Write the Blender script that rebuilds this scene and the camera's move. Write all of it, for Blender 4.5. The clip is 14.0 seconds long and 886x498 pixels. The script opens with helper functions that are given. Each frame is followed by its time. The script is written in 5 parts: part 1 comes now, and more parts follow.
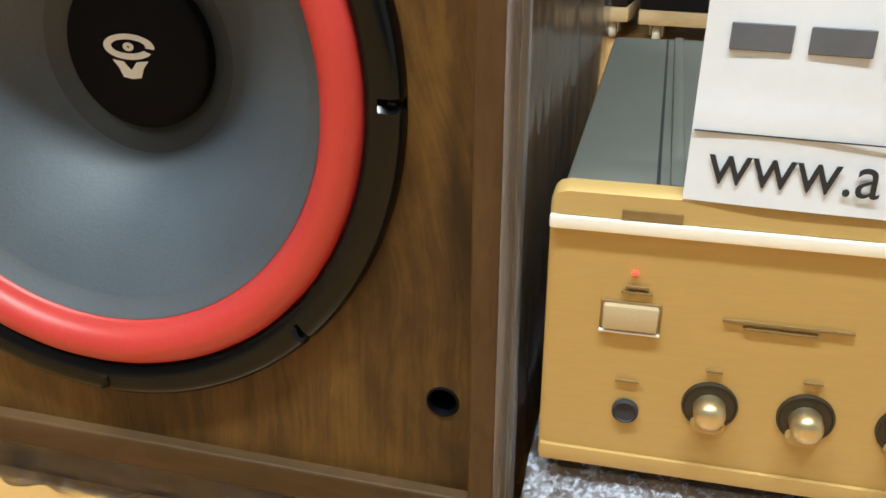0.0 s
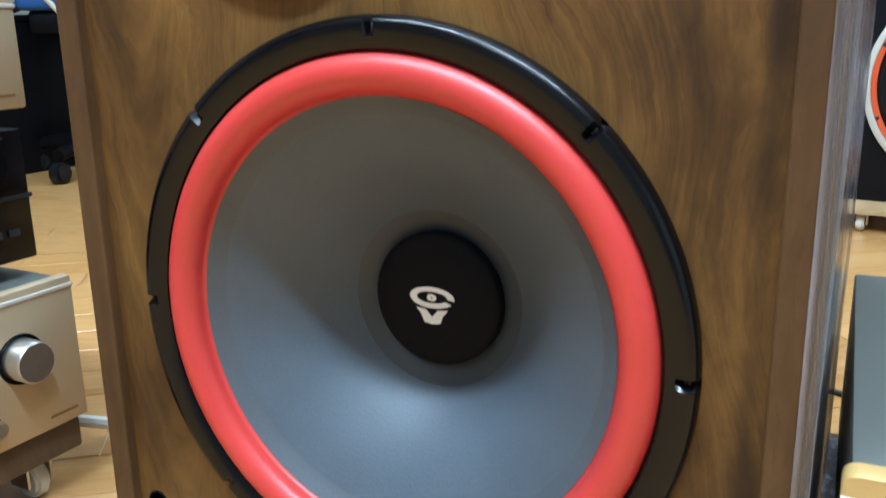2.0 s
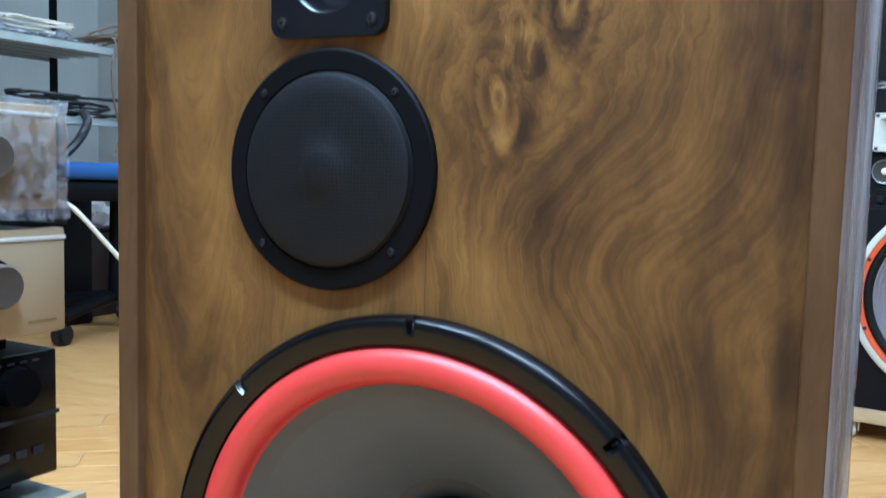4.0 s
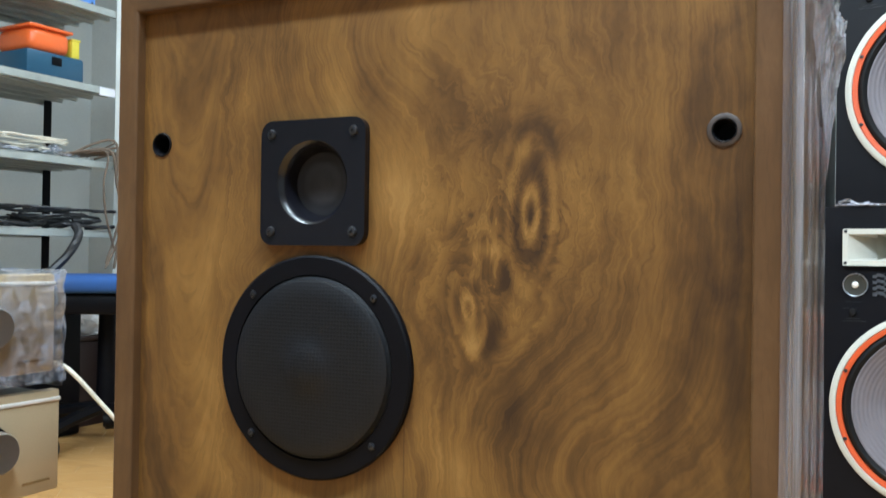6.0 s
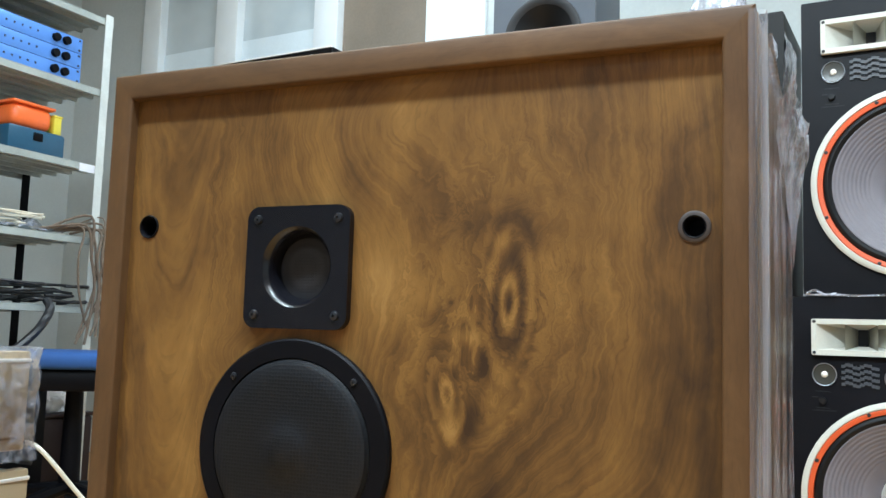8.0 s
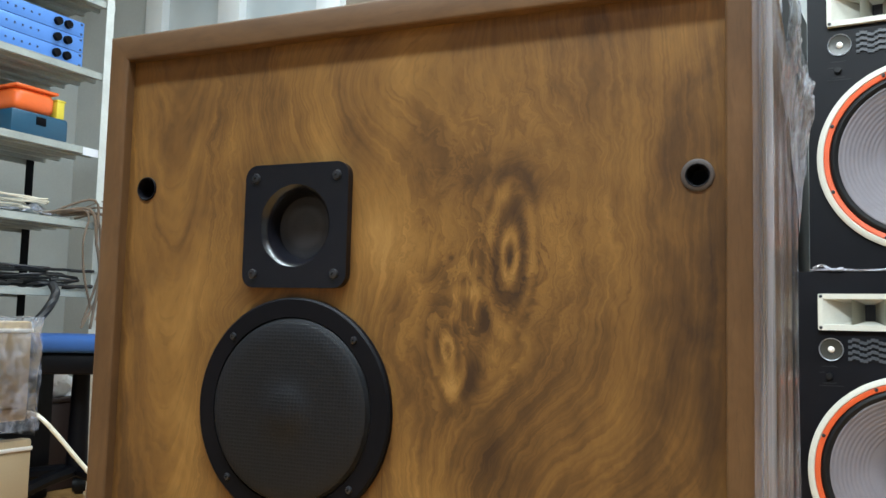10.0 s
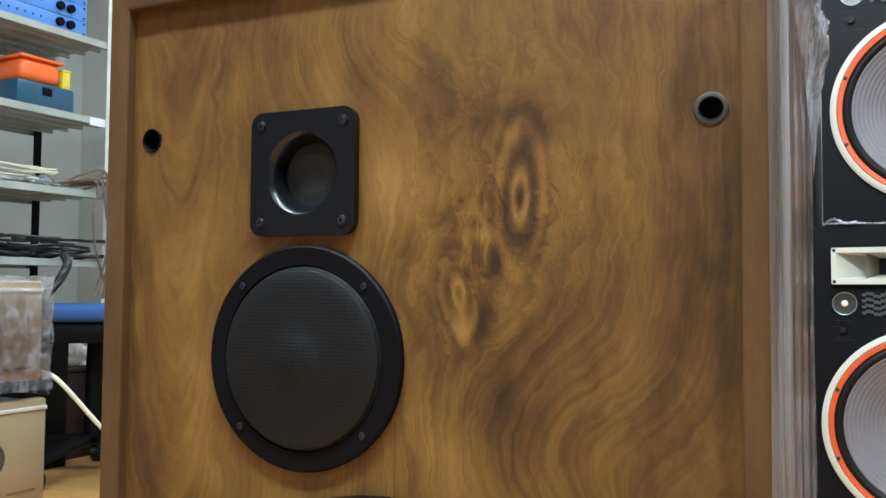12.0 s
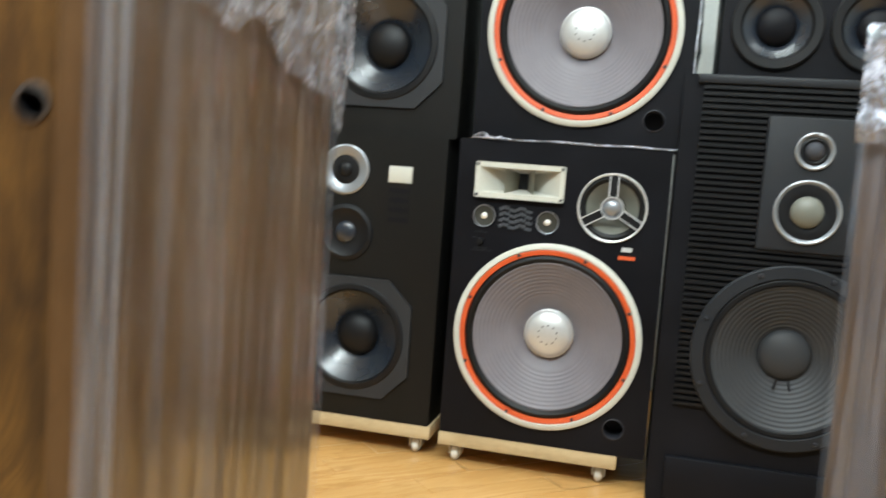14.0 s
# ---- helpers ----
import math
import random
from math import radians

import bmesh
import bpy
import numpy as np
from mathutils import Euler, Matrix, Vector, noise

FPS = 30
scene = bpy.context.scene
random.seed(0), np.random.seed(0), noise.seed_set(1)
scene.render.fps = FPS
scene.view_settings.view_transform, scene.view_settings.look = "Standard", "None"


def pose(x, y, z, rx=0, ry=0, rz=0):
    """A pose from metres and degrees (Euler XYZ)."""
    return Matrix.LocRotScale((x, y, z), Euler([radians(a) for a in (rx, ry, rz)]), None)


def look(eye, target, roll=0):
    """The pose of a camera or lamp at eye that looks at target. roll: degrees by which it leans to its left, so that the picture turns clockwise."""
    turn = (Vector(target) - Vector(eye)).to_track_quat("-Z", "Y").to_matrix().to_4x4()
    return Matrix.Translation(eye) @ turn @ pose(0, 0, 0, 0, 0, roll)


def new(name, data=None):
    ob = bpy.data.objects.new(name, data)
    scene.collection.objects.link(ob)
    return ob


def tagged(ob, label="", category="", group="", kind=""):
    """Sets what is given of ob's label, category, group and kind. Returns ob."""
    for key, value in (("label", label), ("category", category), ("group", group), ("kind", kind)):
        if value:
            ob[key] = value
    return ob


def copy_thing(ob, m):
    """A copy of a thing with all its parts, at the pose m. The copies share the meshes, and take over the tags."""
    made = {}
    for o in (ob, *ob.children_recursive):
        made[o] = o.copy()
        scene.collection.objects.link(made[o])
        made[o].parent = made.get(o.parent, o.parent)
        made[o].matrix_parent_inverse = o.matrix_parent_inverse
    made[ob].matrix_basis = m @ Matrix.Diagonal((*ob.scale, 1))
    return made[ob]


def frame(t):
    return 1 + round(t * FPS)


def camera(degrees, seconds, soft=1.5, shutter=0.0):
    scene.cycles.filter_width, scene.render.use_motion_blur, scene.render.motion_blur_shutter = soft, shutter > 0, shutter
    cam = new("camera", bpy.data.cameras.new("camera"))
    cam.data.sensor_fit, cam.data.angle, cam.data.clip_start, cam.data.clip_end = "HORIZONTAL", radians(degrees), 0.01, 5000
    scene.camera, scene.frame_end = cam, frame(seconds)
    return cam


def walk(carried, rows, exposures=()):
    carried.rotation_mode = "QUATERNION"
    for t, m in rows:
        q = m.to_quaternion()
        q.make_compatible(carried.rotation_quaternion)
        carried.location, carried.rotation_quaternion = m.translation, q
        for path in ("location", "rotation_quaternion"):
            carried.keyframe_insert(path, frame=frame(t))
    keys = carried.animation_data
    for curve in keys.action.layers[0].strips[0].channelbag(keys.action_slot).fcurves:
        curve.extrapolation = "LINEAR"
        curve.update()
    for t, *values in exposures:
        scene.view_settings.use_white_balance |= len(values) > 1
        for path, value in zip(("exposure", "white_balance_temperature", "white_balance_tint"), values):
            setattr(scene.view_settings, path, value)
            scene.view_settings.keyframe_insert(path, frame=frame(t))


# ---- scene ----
cam = camera(53.6, 14.0, soft=1.5, shutter=0.5)
PATH = [
    (0, (0.326, -0.4, 0.35), (-0.156, 1.355, -0.48), -0.0),
    (0.1, (0.324, -0.4, 0.352), (-0.175, 1.346, -0.486), -0.2),
    (0.2, (0.316, -0.405, 0.355), (-0.232, 1.326, -0.481), -0.6),
    (0.3, (0.31, -0.408, 0.357), (-0.29, 1.308, -0.473), -1.0),
    (0.4, (0.305, -0.412, 0.361), (-0.343, 1.29, -0.46), -1.3),
    (0.5, (0.294, -0.423, 0.364), (-0.393, 1.281, -0.427), -1.4),
    (1, (0.281, -0.451, 0.39), (-0.525, 1.249, -0.288), -1.9),
    (1.5, (0.274, -0.455, 0.41), (-0.57, 1.26, -0.18), -1.6),
    (2, (0.27, -0.458, 0.432), (-0.59, 1.274, -0.081), -1.0),
    (2.5, (0.263, -0.464, 0.455), (-0.601, 1.288, 0.024), -0.3),
    (3, (0.255, -0.474, 0.478), (-0.604, 1.298, 0.13), 0.5),
    (3.5, (0.256, -0.485, 0.501), (-0.606, 1.301, 0.239), 1.0),
    (4, (0.26, -0.499, 0.527), (-0.606, 1.295, 0.351), 1.6),
    (4.2, (0.261, -0.504, 0.537), (-0.606, 1.293, 0.403), 1.8),
    (6.3, (0.287, -0.541, 0.609), (-0.553, 1.272, 0.696), 0.9),
    (6.5, (0.285, -0.545, 0.6), (-0.537, 1.273, 0.745), 1.4),
    (7, (0.289, -0.55, 0.61), (-0.517, 1.272, 0.787), 1.5),
    (7.2, (0.29, -0.553, 0.613), (-0.508, 1.271, 0.803), 1.6),
    (9.3, (0.286, -0.546, 0.593), (-0.512, 1.276, 0.797), 2.0),
    (9.5, (0.288, -0.544, 0.59), (-0.515, 1.278, 0.785), 1.7),
    (10, (0.289, -0.542, 0.589), (-0.519, 1.279, 0.761), 1.4),
    (10.5, (0.29, -0.536, 0.58), (-0.519, 1.287, 0.727), 1.0),
    (11, (0.289, -0.533, 0.577), (-0.527, 1.288, 0.702), 0.7),
    (11.5, (0.287, -0.534, 0.577), (-0.538, 1.284, 0.688), 0.5),
    (12, (0.286, -0.534, 0.573), (-0.544, 1.283, 0.672), 0.4),
    (12.5, (0.289, -0.526, 0.567), (-0.512, 1.306, 0.625), 0.9),
    (13, (0.321, -0.498, 0.547), (-0.319, 1.396, 0.515), 2.8),
    (13.5, (0.387, -0.437, 0.545), (0.0, 1.522, 0.422), 5.4),
    (14, (0.474, -0.396, 0.668), (0.209, 1.577, 0.476), 4.2),
]
walk(cam, [(t, look(eye, target, roll)) for t, eye, target, roll in PATH], [
    (0, -0.35, 6950, 10), (0.5, 0.22, 6400, 10), (1.0, -0.12, 5700, 9), (1.5, -0.08, 5600, 9), (2.5, 0.06, 5400, 9), (4, 0.12, 5050, 9), (6.5, 0.08, 6250, 12),
    (7.2, 0.08, 6200, 11), (10, 0.05, 6450, 12), (12.5, 0.05, 6400, 12), (13, 0.1, 6200, 11), (13.5, 0.05, 6650, 11), (14, 0.0, 6900, 11)])

# ---- light ----
FLOOR, CEILING = -0.06, 2.9
world = bpy.data.worlds.new("world")
world.use_nodes = True
world.node_tree.nodes["Background"].inputs[0].default_value = (0.75, 0.82, 0.9, 1)
world.node_tree.nodes["Background"].inputs[1].default_value = 0.1
scene.world = world
# assumed ceiling tubes, none in view; places and watts set for brightness
LAMPS = [(0.65, -0.82, 112), (-0.65, -0.87, 98), (0.1, -2.4, 28), (0.4, 0.85, 30), (-1.35, 1.95, 33), (1.9, 0.6, 24)]
for lx, ly, watts in LAMPS:
    data = bpy.data.lights.new("tube_light", "AREA")
    data.shape, data.size, data.size_y, data.energy = "RECTANGLE", 1.2, 0.12, watts
    data.color = (0.77, 0.93, 1.0)
    lamp = new("tube_light", data)
    lamp.matrix_basis = pose(lx, ly, CEILING - 0.09, 0, 0, 8)


# ---- materials ----
class Nodes:
    """A short way to write a material's nodes."""

    def __init__(self, name):
        self.mat = bpy.data.materials.new(name)
        self.mat.use_nodes = True
        self.tree = self.mat.node_tree
        self.bsdf = self.tree.nodes["Principled BSDF"]

    def add(self, kind, ins=(), **props):
        node = self.tree.nodes.new("ShaderNode" + kind)
        for key, value in props.items():
            if key == "op":
                node.operation = value
            elif key == "dims":
                node.noise_dimensions = value
            elif key == "blend":
                node.data_type, node.blend_type = "RGBA", value
            elif key == "bands":
                node.bands_direction = value
            elif key == "feature":
                node.feature = value
        for slot, value in dict(ins).items():
            self.set(node.inputs[slot], value)
        return node

    def set(self, socket, value):
        if isinstance(value, bpy.types.NodeSocket):
            self.tree.links.new(value, socket)
        else:
            socket.default_value = value

    def math(self, op, a, b=0.0, c=0.0):
        return self.add("Math", {0: a, 1: b, 2: c}, op=op).outputs[0]

    def vec(self, op, a, b=(0, 0, 0)):
        return self.add("VectorMath", {0: a, 1: b}, op=op).outputs[0]

    def coords(self, scale=(1, 1, 1)):
        c = self.add("TexCoord").outputs["Object"]
        return self.vec("MULTIPLY", c, scale)

    def noise(self, v, scale, detail=3.0, rough=0.55, distort=0.0):
        n = self.add("TexNoise", {"Vector": v, "Scale": scale, "Detail": detail, "Roughness": rough, "Distortion": distort})
        return n.outputs["Fac"]

    def ramp(self, fac, stops):
        r = self.add("ValToRGB", {0: fac})
        el = r.color_ramp.elements
        while len(el) < len(stops):
            el.new(0.5)
        for e, (p, c) in zip(el, stops):
            e.position, e.color = p, (*c, 1)
        return r.outputs[0]

    def mix(self, fac, a, b, blend="MIX"):
        n = self.add("Mix", {0: fac}, blend=blend)
        self.set(n.inputs[6], a if isinstance(a, bpy.types.NodeSocket) else (*a, 1))
        self.set(n.inputs[7], b if isinstance(b, bpy.types.NodeSocket) else (*b, 1))
        return n.outputs[2]

    def bump(self, height, strength=0.2, distance=0.001):
        self.set(self.bsdf.inputs["Normal"], self.add("Bump", {"Height": height, "Strength": strength, "Distance": distance}).outputs[0])

    def done(self, **ins):
        names = dict(color="Base Color", rough="Roughness", metal="Metallic", coat="Coat Weight", coat_rough="Coat Roughness",
                     alpha="Alpha", spec="Specular IOR Level", glow="Emission Color", power="Emission Strength", sheen="Sheen Weight", through="Transmission Weight", ior="IOR")
        for key, value in ins.items():
            if key in ("color", "glow") and isinstance(value, tuple) and len(value) == 3:
                value = (*value, 1)
            self.set(self.bsdf.inputs[names[key]], value)
        return self.mat


def plain(name, color, rough=0.5, metal=0.0, vary=0.18, scale=6.0, grain=90.0, bump=0.12, coat=0.0, stretch=(1, 1, 1), spec=0.5):
    """A surface with large stains and fine grain at true size."""
    n = Nodes(name)
    v = n.coords(stretch)
    big, fine = n.noise(v, scale, 4.0), n.noise(v, grain, 3.0)
    dark, light = tuple(c * (1 - vary) for c in color), tuple(min(1, c * (1 + vary)) for c in color)
    base = n.ramp(n.math("ADD", n.math("MULTIPLY", big, 0.7), n.math("MULTIPLY", fine, 0.3)), [(0.33, dark), (0.67, light)])
    n.bump(fine, bump, 0.0006)
    return n.done(color=base, rough=n.math("ADD", n.math("MULTIPLY", big, 0.22), rough - 0.11), metal=metal, coat=coat, spec=spec)


def wood(name, dark, mid, light, rough=0.42, grain=1.0, along="z", contrast=1.0):
    """Straight grained veneer with its figure along z or x."""
    n = Nodes(name)
    s = n.add("SeparateXYZ", {0: n.add("TexCoord").outputs["Object"]})
    ax, az = (s.outputs[0], s.outputs[2]) if along == "z" else (s.outputs[2], s.outputs[0])
    ax = n.math("ADD", ax, n.math("MULTIPLY", s.outputs[1], 0.9))
    flat = n.add("CombineXYZ", {0: ax, 1: az}).outputs[0]
    slow = n.math("SUBTRACT", n.noise(n.vec("MULTIPLY", flat, (1, 0.5, 1)), 5.0, 2.0), 0.5)
    swirl = n.math("SUBTRACT", n.noise(flat, 19.0, 4.0, 0.6), 0.5)
    g = n.math("ADD", ax, n.math("MULTIPLY", slow, 0.13 * grain))
    g = n.math("ADD", g, n.math("MULTIPLY", swirl, 0.010))
    bands = n.noise(n.add("CombineXYZ", {0: n.math("MULTIPLY", g, 15.0), 1: n.math("MULTIPLY", az, 1.6)}).outputs[0], 1.6, 3.0, 0.55)
    lines = n.noise(n.add("CombineXYZ", {0: n.math("MULTIPLY", g, 85.0), 1: n.math("MULTIPLY", az, 5.0)}).outputs[0], 1.5, 4.0, 0.6)
    pores = n.noise(n.add("CombineXYZ", {0: n.math("MULTIPLY", g, 800.0), 1: n.math("MULTIPLY", az, 42.0)}).outputs[0], 1.0, 2.0)
    blotch = n.noise(n.vec("MULTIPLY", flat, (1, 0.6, 1)), 9.0, 5.0, 0.6)
    figure = n.noise(n.add("CombineXYZ", {0: g, 1: n.math("MULTIPLY", az, 0.42)}).outputs[0], 38.0, 8.0, 0.70, 0.6)
    f = n.math("ADD", n.math("MULTIPLY", bands, 0.30), n.math("MULTIPLY", lines, 0.12))
    f = n.math("ADD", f, n.math("ADD", n.math("MULTIPLY", blotch, 0.32), n.math("MULTIPLY", figure, 0.26)))
    w = 0.15 / contrast
    base = n.ramp(f, [(0.5 - w, dark), (0.5, mid), (0.5 + w, light)])
    base = n.mix(n.ramp(pores, [(0.32, (0.16, 0.16, 0.16)), (0.44, (0, 0, 0))]), base, tuple(x * 0.6 for x in dark))
    n.bump(n.math("ADD", n.math("MULTIPLY", pores, 0.6), lines), 0.08, 0.0003)
    return n.done(color=base, rough=n.math("ADD", rough - 0.06, n.math("MULTIPLY", blotch, 0.14)), spec=0.22)


def burl_veneer(name, stops, rough=0.42):
    """A veneer sheet cut through a burl. The colour follows the level lines of one growth field: straight at the sides,
    with a peak for each eye and curl, so that the lines close into rings round them; nested arches beside the drivers."""
    n = Nodes(name)
    s = n.add("SeparateXYZ", {0: n.add("TexCoord").outputs["Object"]})
    ax, az = s.outputs[0], s.outputs[2]
    flat = n.add("CombineXYZ", {0: ax, 1: az}).outputs[0]
    swirl = n.math("SUBTRACT", n.noise(flat, 19.0, 4.0, 0.6), 0.5)
    curls = n.math("SUBTRACT", n.noise(n.vec("MULTIPLY", flat, (1, 0.75, 1)), 42.0, 4.0, 0.6, 0.9), 0.5)
    slow = n.math("SUBTRACT", n.noise(n.vec("MULTIPLY", flat, (1, 0.5, 1)), 5.0, 2.0), 0.5)

    def add(*terms):
        total = terms[0]
        for t in terms[1:]:
            total = n.math("ADD", total, t)
        return total

    def times(a, b):
        return n.math("MULTIPLY", a, b)

    def bell(d2, k=-0.5):
        return n.math("POWER", 2.718, times(d2, k))

    def reach(kx, kz, rx, rz, lean=0.0, ragged=0.5):
        """The squared distance from a spot, in its own radii, with a ragged edge."""
        dz = n.math("DIVIDE", n.math("SUBTRACT", az, kz), rz)
        dx = add(n.math("DIVIDE", n.math("SUBTRACT", ax, kx), rx), times(dz, lean), times(swirl, ragged * 2))
        dz = add(dz, times(curls, ragged))
        return add(times(dx, dx), times(dz, dz))

    def spot(*a, **k):
        return bell(reach(*a, **k))

    burl = spot(0.072, 0.615, 0.040, 0.062, -0.35, 0.9)
    field = times(ax, n.math("SUBTRACT", 1.0, times(burl, 0.8)))
    field = add(field, times(slow, 0.036), times(swirl, 0.012), times(times(curls, burl), 0.13))
    for kx, kz, rx, rz, lean, rise in ((0.097, 0.634, 0.0125, 0.030, -0.15, 0.075), (0.054, 0.573, 0.011, 0.019, 0.25, 0.055), (0.066, 0.634, 0.017, 0.034, -0.5, 0.04),
                                       (0.026, 0.580, 0.024, 0.028, 0.0, 0.035), (0.098, 0.684, 0.020, 0.014, 0.0, 0.04), (0.110, 0.480, 0.060, 0.050, 0.25, 0.065),
                                       (-0.035, 0.762, 0.060, 0.045, 0.0, 0.06), (-0.105, 0.593, 0.022, 0.010, 0.0, 0.025), (0.085, 0.30, 0.10, 0.06, 0.2, 0.05), (0.19, 0.40, 0.03, 0.06, 0.1, 0.02)):
        field = add(field, times(spot(kx, kz, rx, rz, lean, ragged=0.35), rise))
    # nested arches, pointing down, on the strip beside the drivers
    off = add(ax, 0.184, times(swirl, 0.018))
    arch = n.math("SUBTRACT", times(az, 0.10), times(times(off, off), 10.0))
    strip = n.add("Clamp", {0: times(n.math("SUBTRACT", -0.128, add(ax, times(swirl, 0.04))), 40.0)}).outputs[0]
    field = add(times(field, n.math("SUBTRACT", 1.0, strip)), times(add(arch, times(swirl, 0.004)), strip))

    def level(scale, stretch, detail, roughness=0.55):
        return n.noise(n.add("CombineXYZ", {0: times(field, scale), 1: times(az, stretch)}).outputs[0], 1.0, detail, roughness)

    bands, rings, lines = level(38.0, 2.2, 3.0), level(120.0, 5.0, 3.0), level(380.0, 9.0, 2.0)
    pores = level(900.0, 45.0, 2.0)
    blotch = n.noise(n.vec("MULTIPLY", flat, (1, 0.6, 1)), 10.0, 5.0, 0.6)
    mottle = n.noise(n.add("CombineXYZ", {0: ax, 1: times(az, 0.40)}).outputs[0], 44.0, 6.0, 0.68, 0.5)
    cloud = n.noise(n.add("CombineXYZ", {0: add(ax, times(field, 0.6)), 1: times(az, 0.55)}).outputs[0], 13.0, 4.0, 0.58, 0.4)
    swell = n.add("Clamp", {0: add(burl, spot(0.105, 0.480, 0.06, 0.05, 0.25, ragged=0.6), times(strip, 0.5))}).outputs[0]
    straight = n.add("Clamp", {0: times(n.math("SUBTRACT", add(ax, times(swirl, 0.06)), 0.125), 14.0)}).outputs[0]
    drawn_in = add(0.10, times(swell, 0.13))
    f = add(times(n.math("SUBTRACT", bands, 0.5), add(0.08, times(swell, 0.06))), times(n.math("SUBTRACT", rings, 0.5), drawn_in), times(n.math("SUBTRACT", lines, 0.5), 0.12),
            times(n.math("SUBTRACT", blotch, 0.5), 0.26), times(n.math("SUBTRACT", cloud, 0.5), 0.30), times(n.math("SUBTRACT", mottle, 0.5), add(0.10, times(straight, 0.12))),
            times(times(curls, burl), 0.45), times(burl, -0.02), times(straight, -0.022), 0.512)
    # figure spots, plus painted light: paler top, darker left edge and bottom
    figure_and_light = ((0.090, 0.692, 0.026, 0.015, 0.0, -0.085), (0.104, 0.676, 0.010, 0.008, 0.0, -0.07), (0.091, 0.676, 0.006, 0.006, 0.0, 0.10), (0.049, 0.618, 0.008, 0.012, -0.4, -0.10),
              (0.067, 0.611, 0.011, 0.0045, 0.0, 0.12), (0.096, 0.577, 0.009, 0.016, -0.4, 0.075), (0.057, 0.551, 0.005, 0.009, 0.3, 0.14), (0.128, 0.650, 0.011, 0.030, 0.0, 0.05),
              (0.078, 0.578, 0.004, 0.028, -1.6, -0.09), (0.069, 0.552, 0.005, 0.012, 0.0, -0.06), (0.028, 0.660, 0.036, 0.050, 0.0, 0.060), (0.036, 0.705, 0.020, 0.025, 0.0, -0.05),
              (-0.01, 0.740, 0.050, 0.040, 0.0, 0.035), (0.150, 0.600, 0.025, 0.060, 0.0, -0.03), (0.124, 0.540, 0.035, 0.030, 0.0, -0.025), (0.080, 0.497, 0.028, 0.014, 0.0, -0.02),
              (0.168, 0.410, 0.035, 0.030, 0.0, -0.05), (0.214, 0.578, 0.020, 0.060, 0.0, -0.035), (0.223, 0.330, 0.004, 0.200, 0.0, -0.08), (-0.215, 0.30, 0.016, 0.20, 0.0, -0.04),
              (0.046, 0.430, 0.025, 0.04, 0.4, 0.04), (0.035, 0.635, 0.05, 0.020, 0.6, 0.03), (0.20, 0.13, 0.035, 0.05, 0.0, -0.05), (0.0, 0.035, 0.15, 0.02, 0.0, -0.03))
    for kx, kz, rx, rz, lean, amount in figure_and_light:
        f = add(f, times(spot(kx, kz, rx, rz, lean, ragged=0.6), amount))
    # the two eyes: a dark pith, a pale rim, a dark rim and a faint outer ring
    for kx, kz, rx, rz, lean, amount in ((0.0965, 0.635, 0.0050, 0.0155, -0.1, 0.8), (0.054, 0.572, 0.0040, 0.0085, 0.2, 0.45)):
        d = n.math("SQRT", reach(kx, kz, rx, rz, lean, 0.22))
        for centre, width, shade in ((0.0, 0.45, -0.16), (0.95, 0.35, 0.13), (1.9, 0.6, -0.12), (3.1, 0.4, 0.05), (3.9, 0.4, -0.05)):
            e = n.math("DIVIDE", n.math("SUBTRACT", d, centre), width)
            f = add(f, times(bell(times(e, e), -1.0), shade * amount))
    # the joint between two leaves of veneer
    joint = n.math("LESS_THAN", n.math("ABSOLUTE", n.math("SUBTRACT", ax, 0.007)), 0.0005)
    f = n.math("SUBTRACT", f, times(times(joint, n.math("LESS_THAN", az, 0.56)), 0.05))
    base = n.ramp(f, stops)
    base = n.mix(n.ramp(pores, [(0.32, (0.18, 0.18, 0.18)), (0.44, (0, 0, 0))]), base, tuple(x * 0.6 for x in stops[0][1]))
    n.bump(add(times(pores, 0.6), lines), 0.08, 0.0003)
    return n.done(color=base, rough=n.math("ADD", rough - 0.06, times(blotch, 0.14)), spec=0.25)


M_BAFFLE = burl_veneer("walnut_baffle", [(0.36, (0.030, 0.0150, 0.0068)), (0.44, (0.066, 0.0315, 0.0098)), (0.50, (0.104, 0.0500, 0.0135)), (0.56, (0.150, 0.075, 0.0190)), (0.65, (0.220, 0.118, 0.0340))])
M_FRAME = wood("walnut_frame", (0.040, 0.0200, 0.0082), (0.077, 0.0385, 0.0152), (0.122, 0.064, 0.026), rough=0.5, grain=0.25)
M_FRAME_X = wood("walnut_frame_across", (0.040, 0.0200, 0.0082), (0.077, 0.0385, 0.0152), (0.122, 0.064, 0.026), rough=0.5, grain=0.25, along="x")
# frame walnut lightened, making up for weak light on the cabinet side
M_SIDE = wood("walnut_side_lightened", (0.100, 0.052, 0.0190), (0.190, 0.102, 0.0370), (0.280, 0.156, 0.060), rough=0.45, grain=0.3)
M_BLACK = plain("black_gloss_paint", (0.0022, 0.0022, 0.003), 0.18, vary=0.4, grain=160, bump=0.03, spec=0.28)
M_BLACK_MATT = plain("black_matt_plastic", (0.0022, 0.0022, 0.0034), 0.5, vary=0.3, grain=300, spec=0.1)
M_BLACKSCREW = plain("black_screw", (0.03, 0.03, 0.034), 0.3, 0.6, grain=200)
M_HORN = plain("polished_black_horn", (0.004, 0.004, 0.006), 0.24, vary=0.2, grain=200, bump=0.02, spec=0.35)
M_RED = plain("red_foam_surround", (0.52, 0.040, 0.034), 0.40, vary=0.1, scale=9, grain=500, bump=0.1)
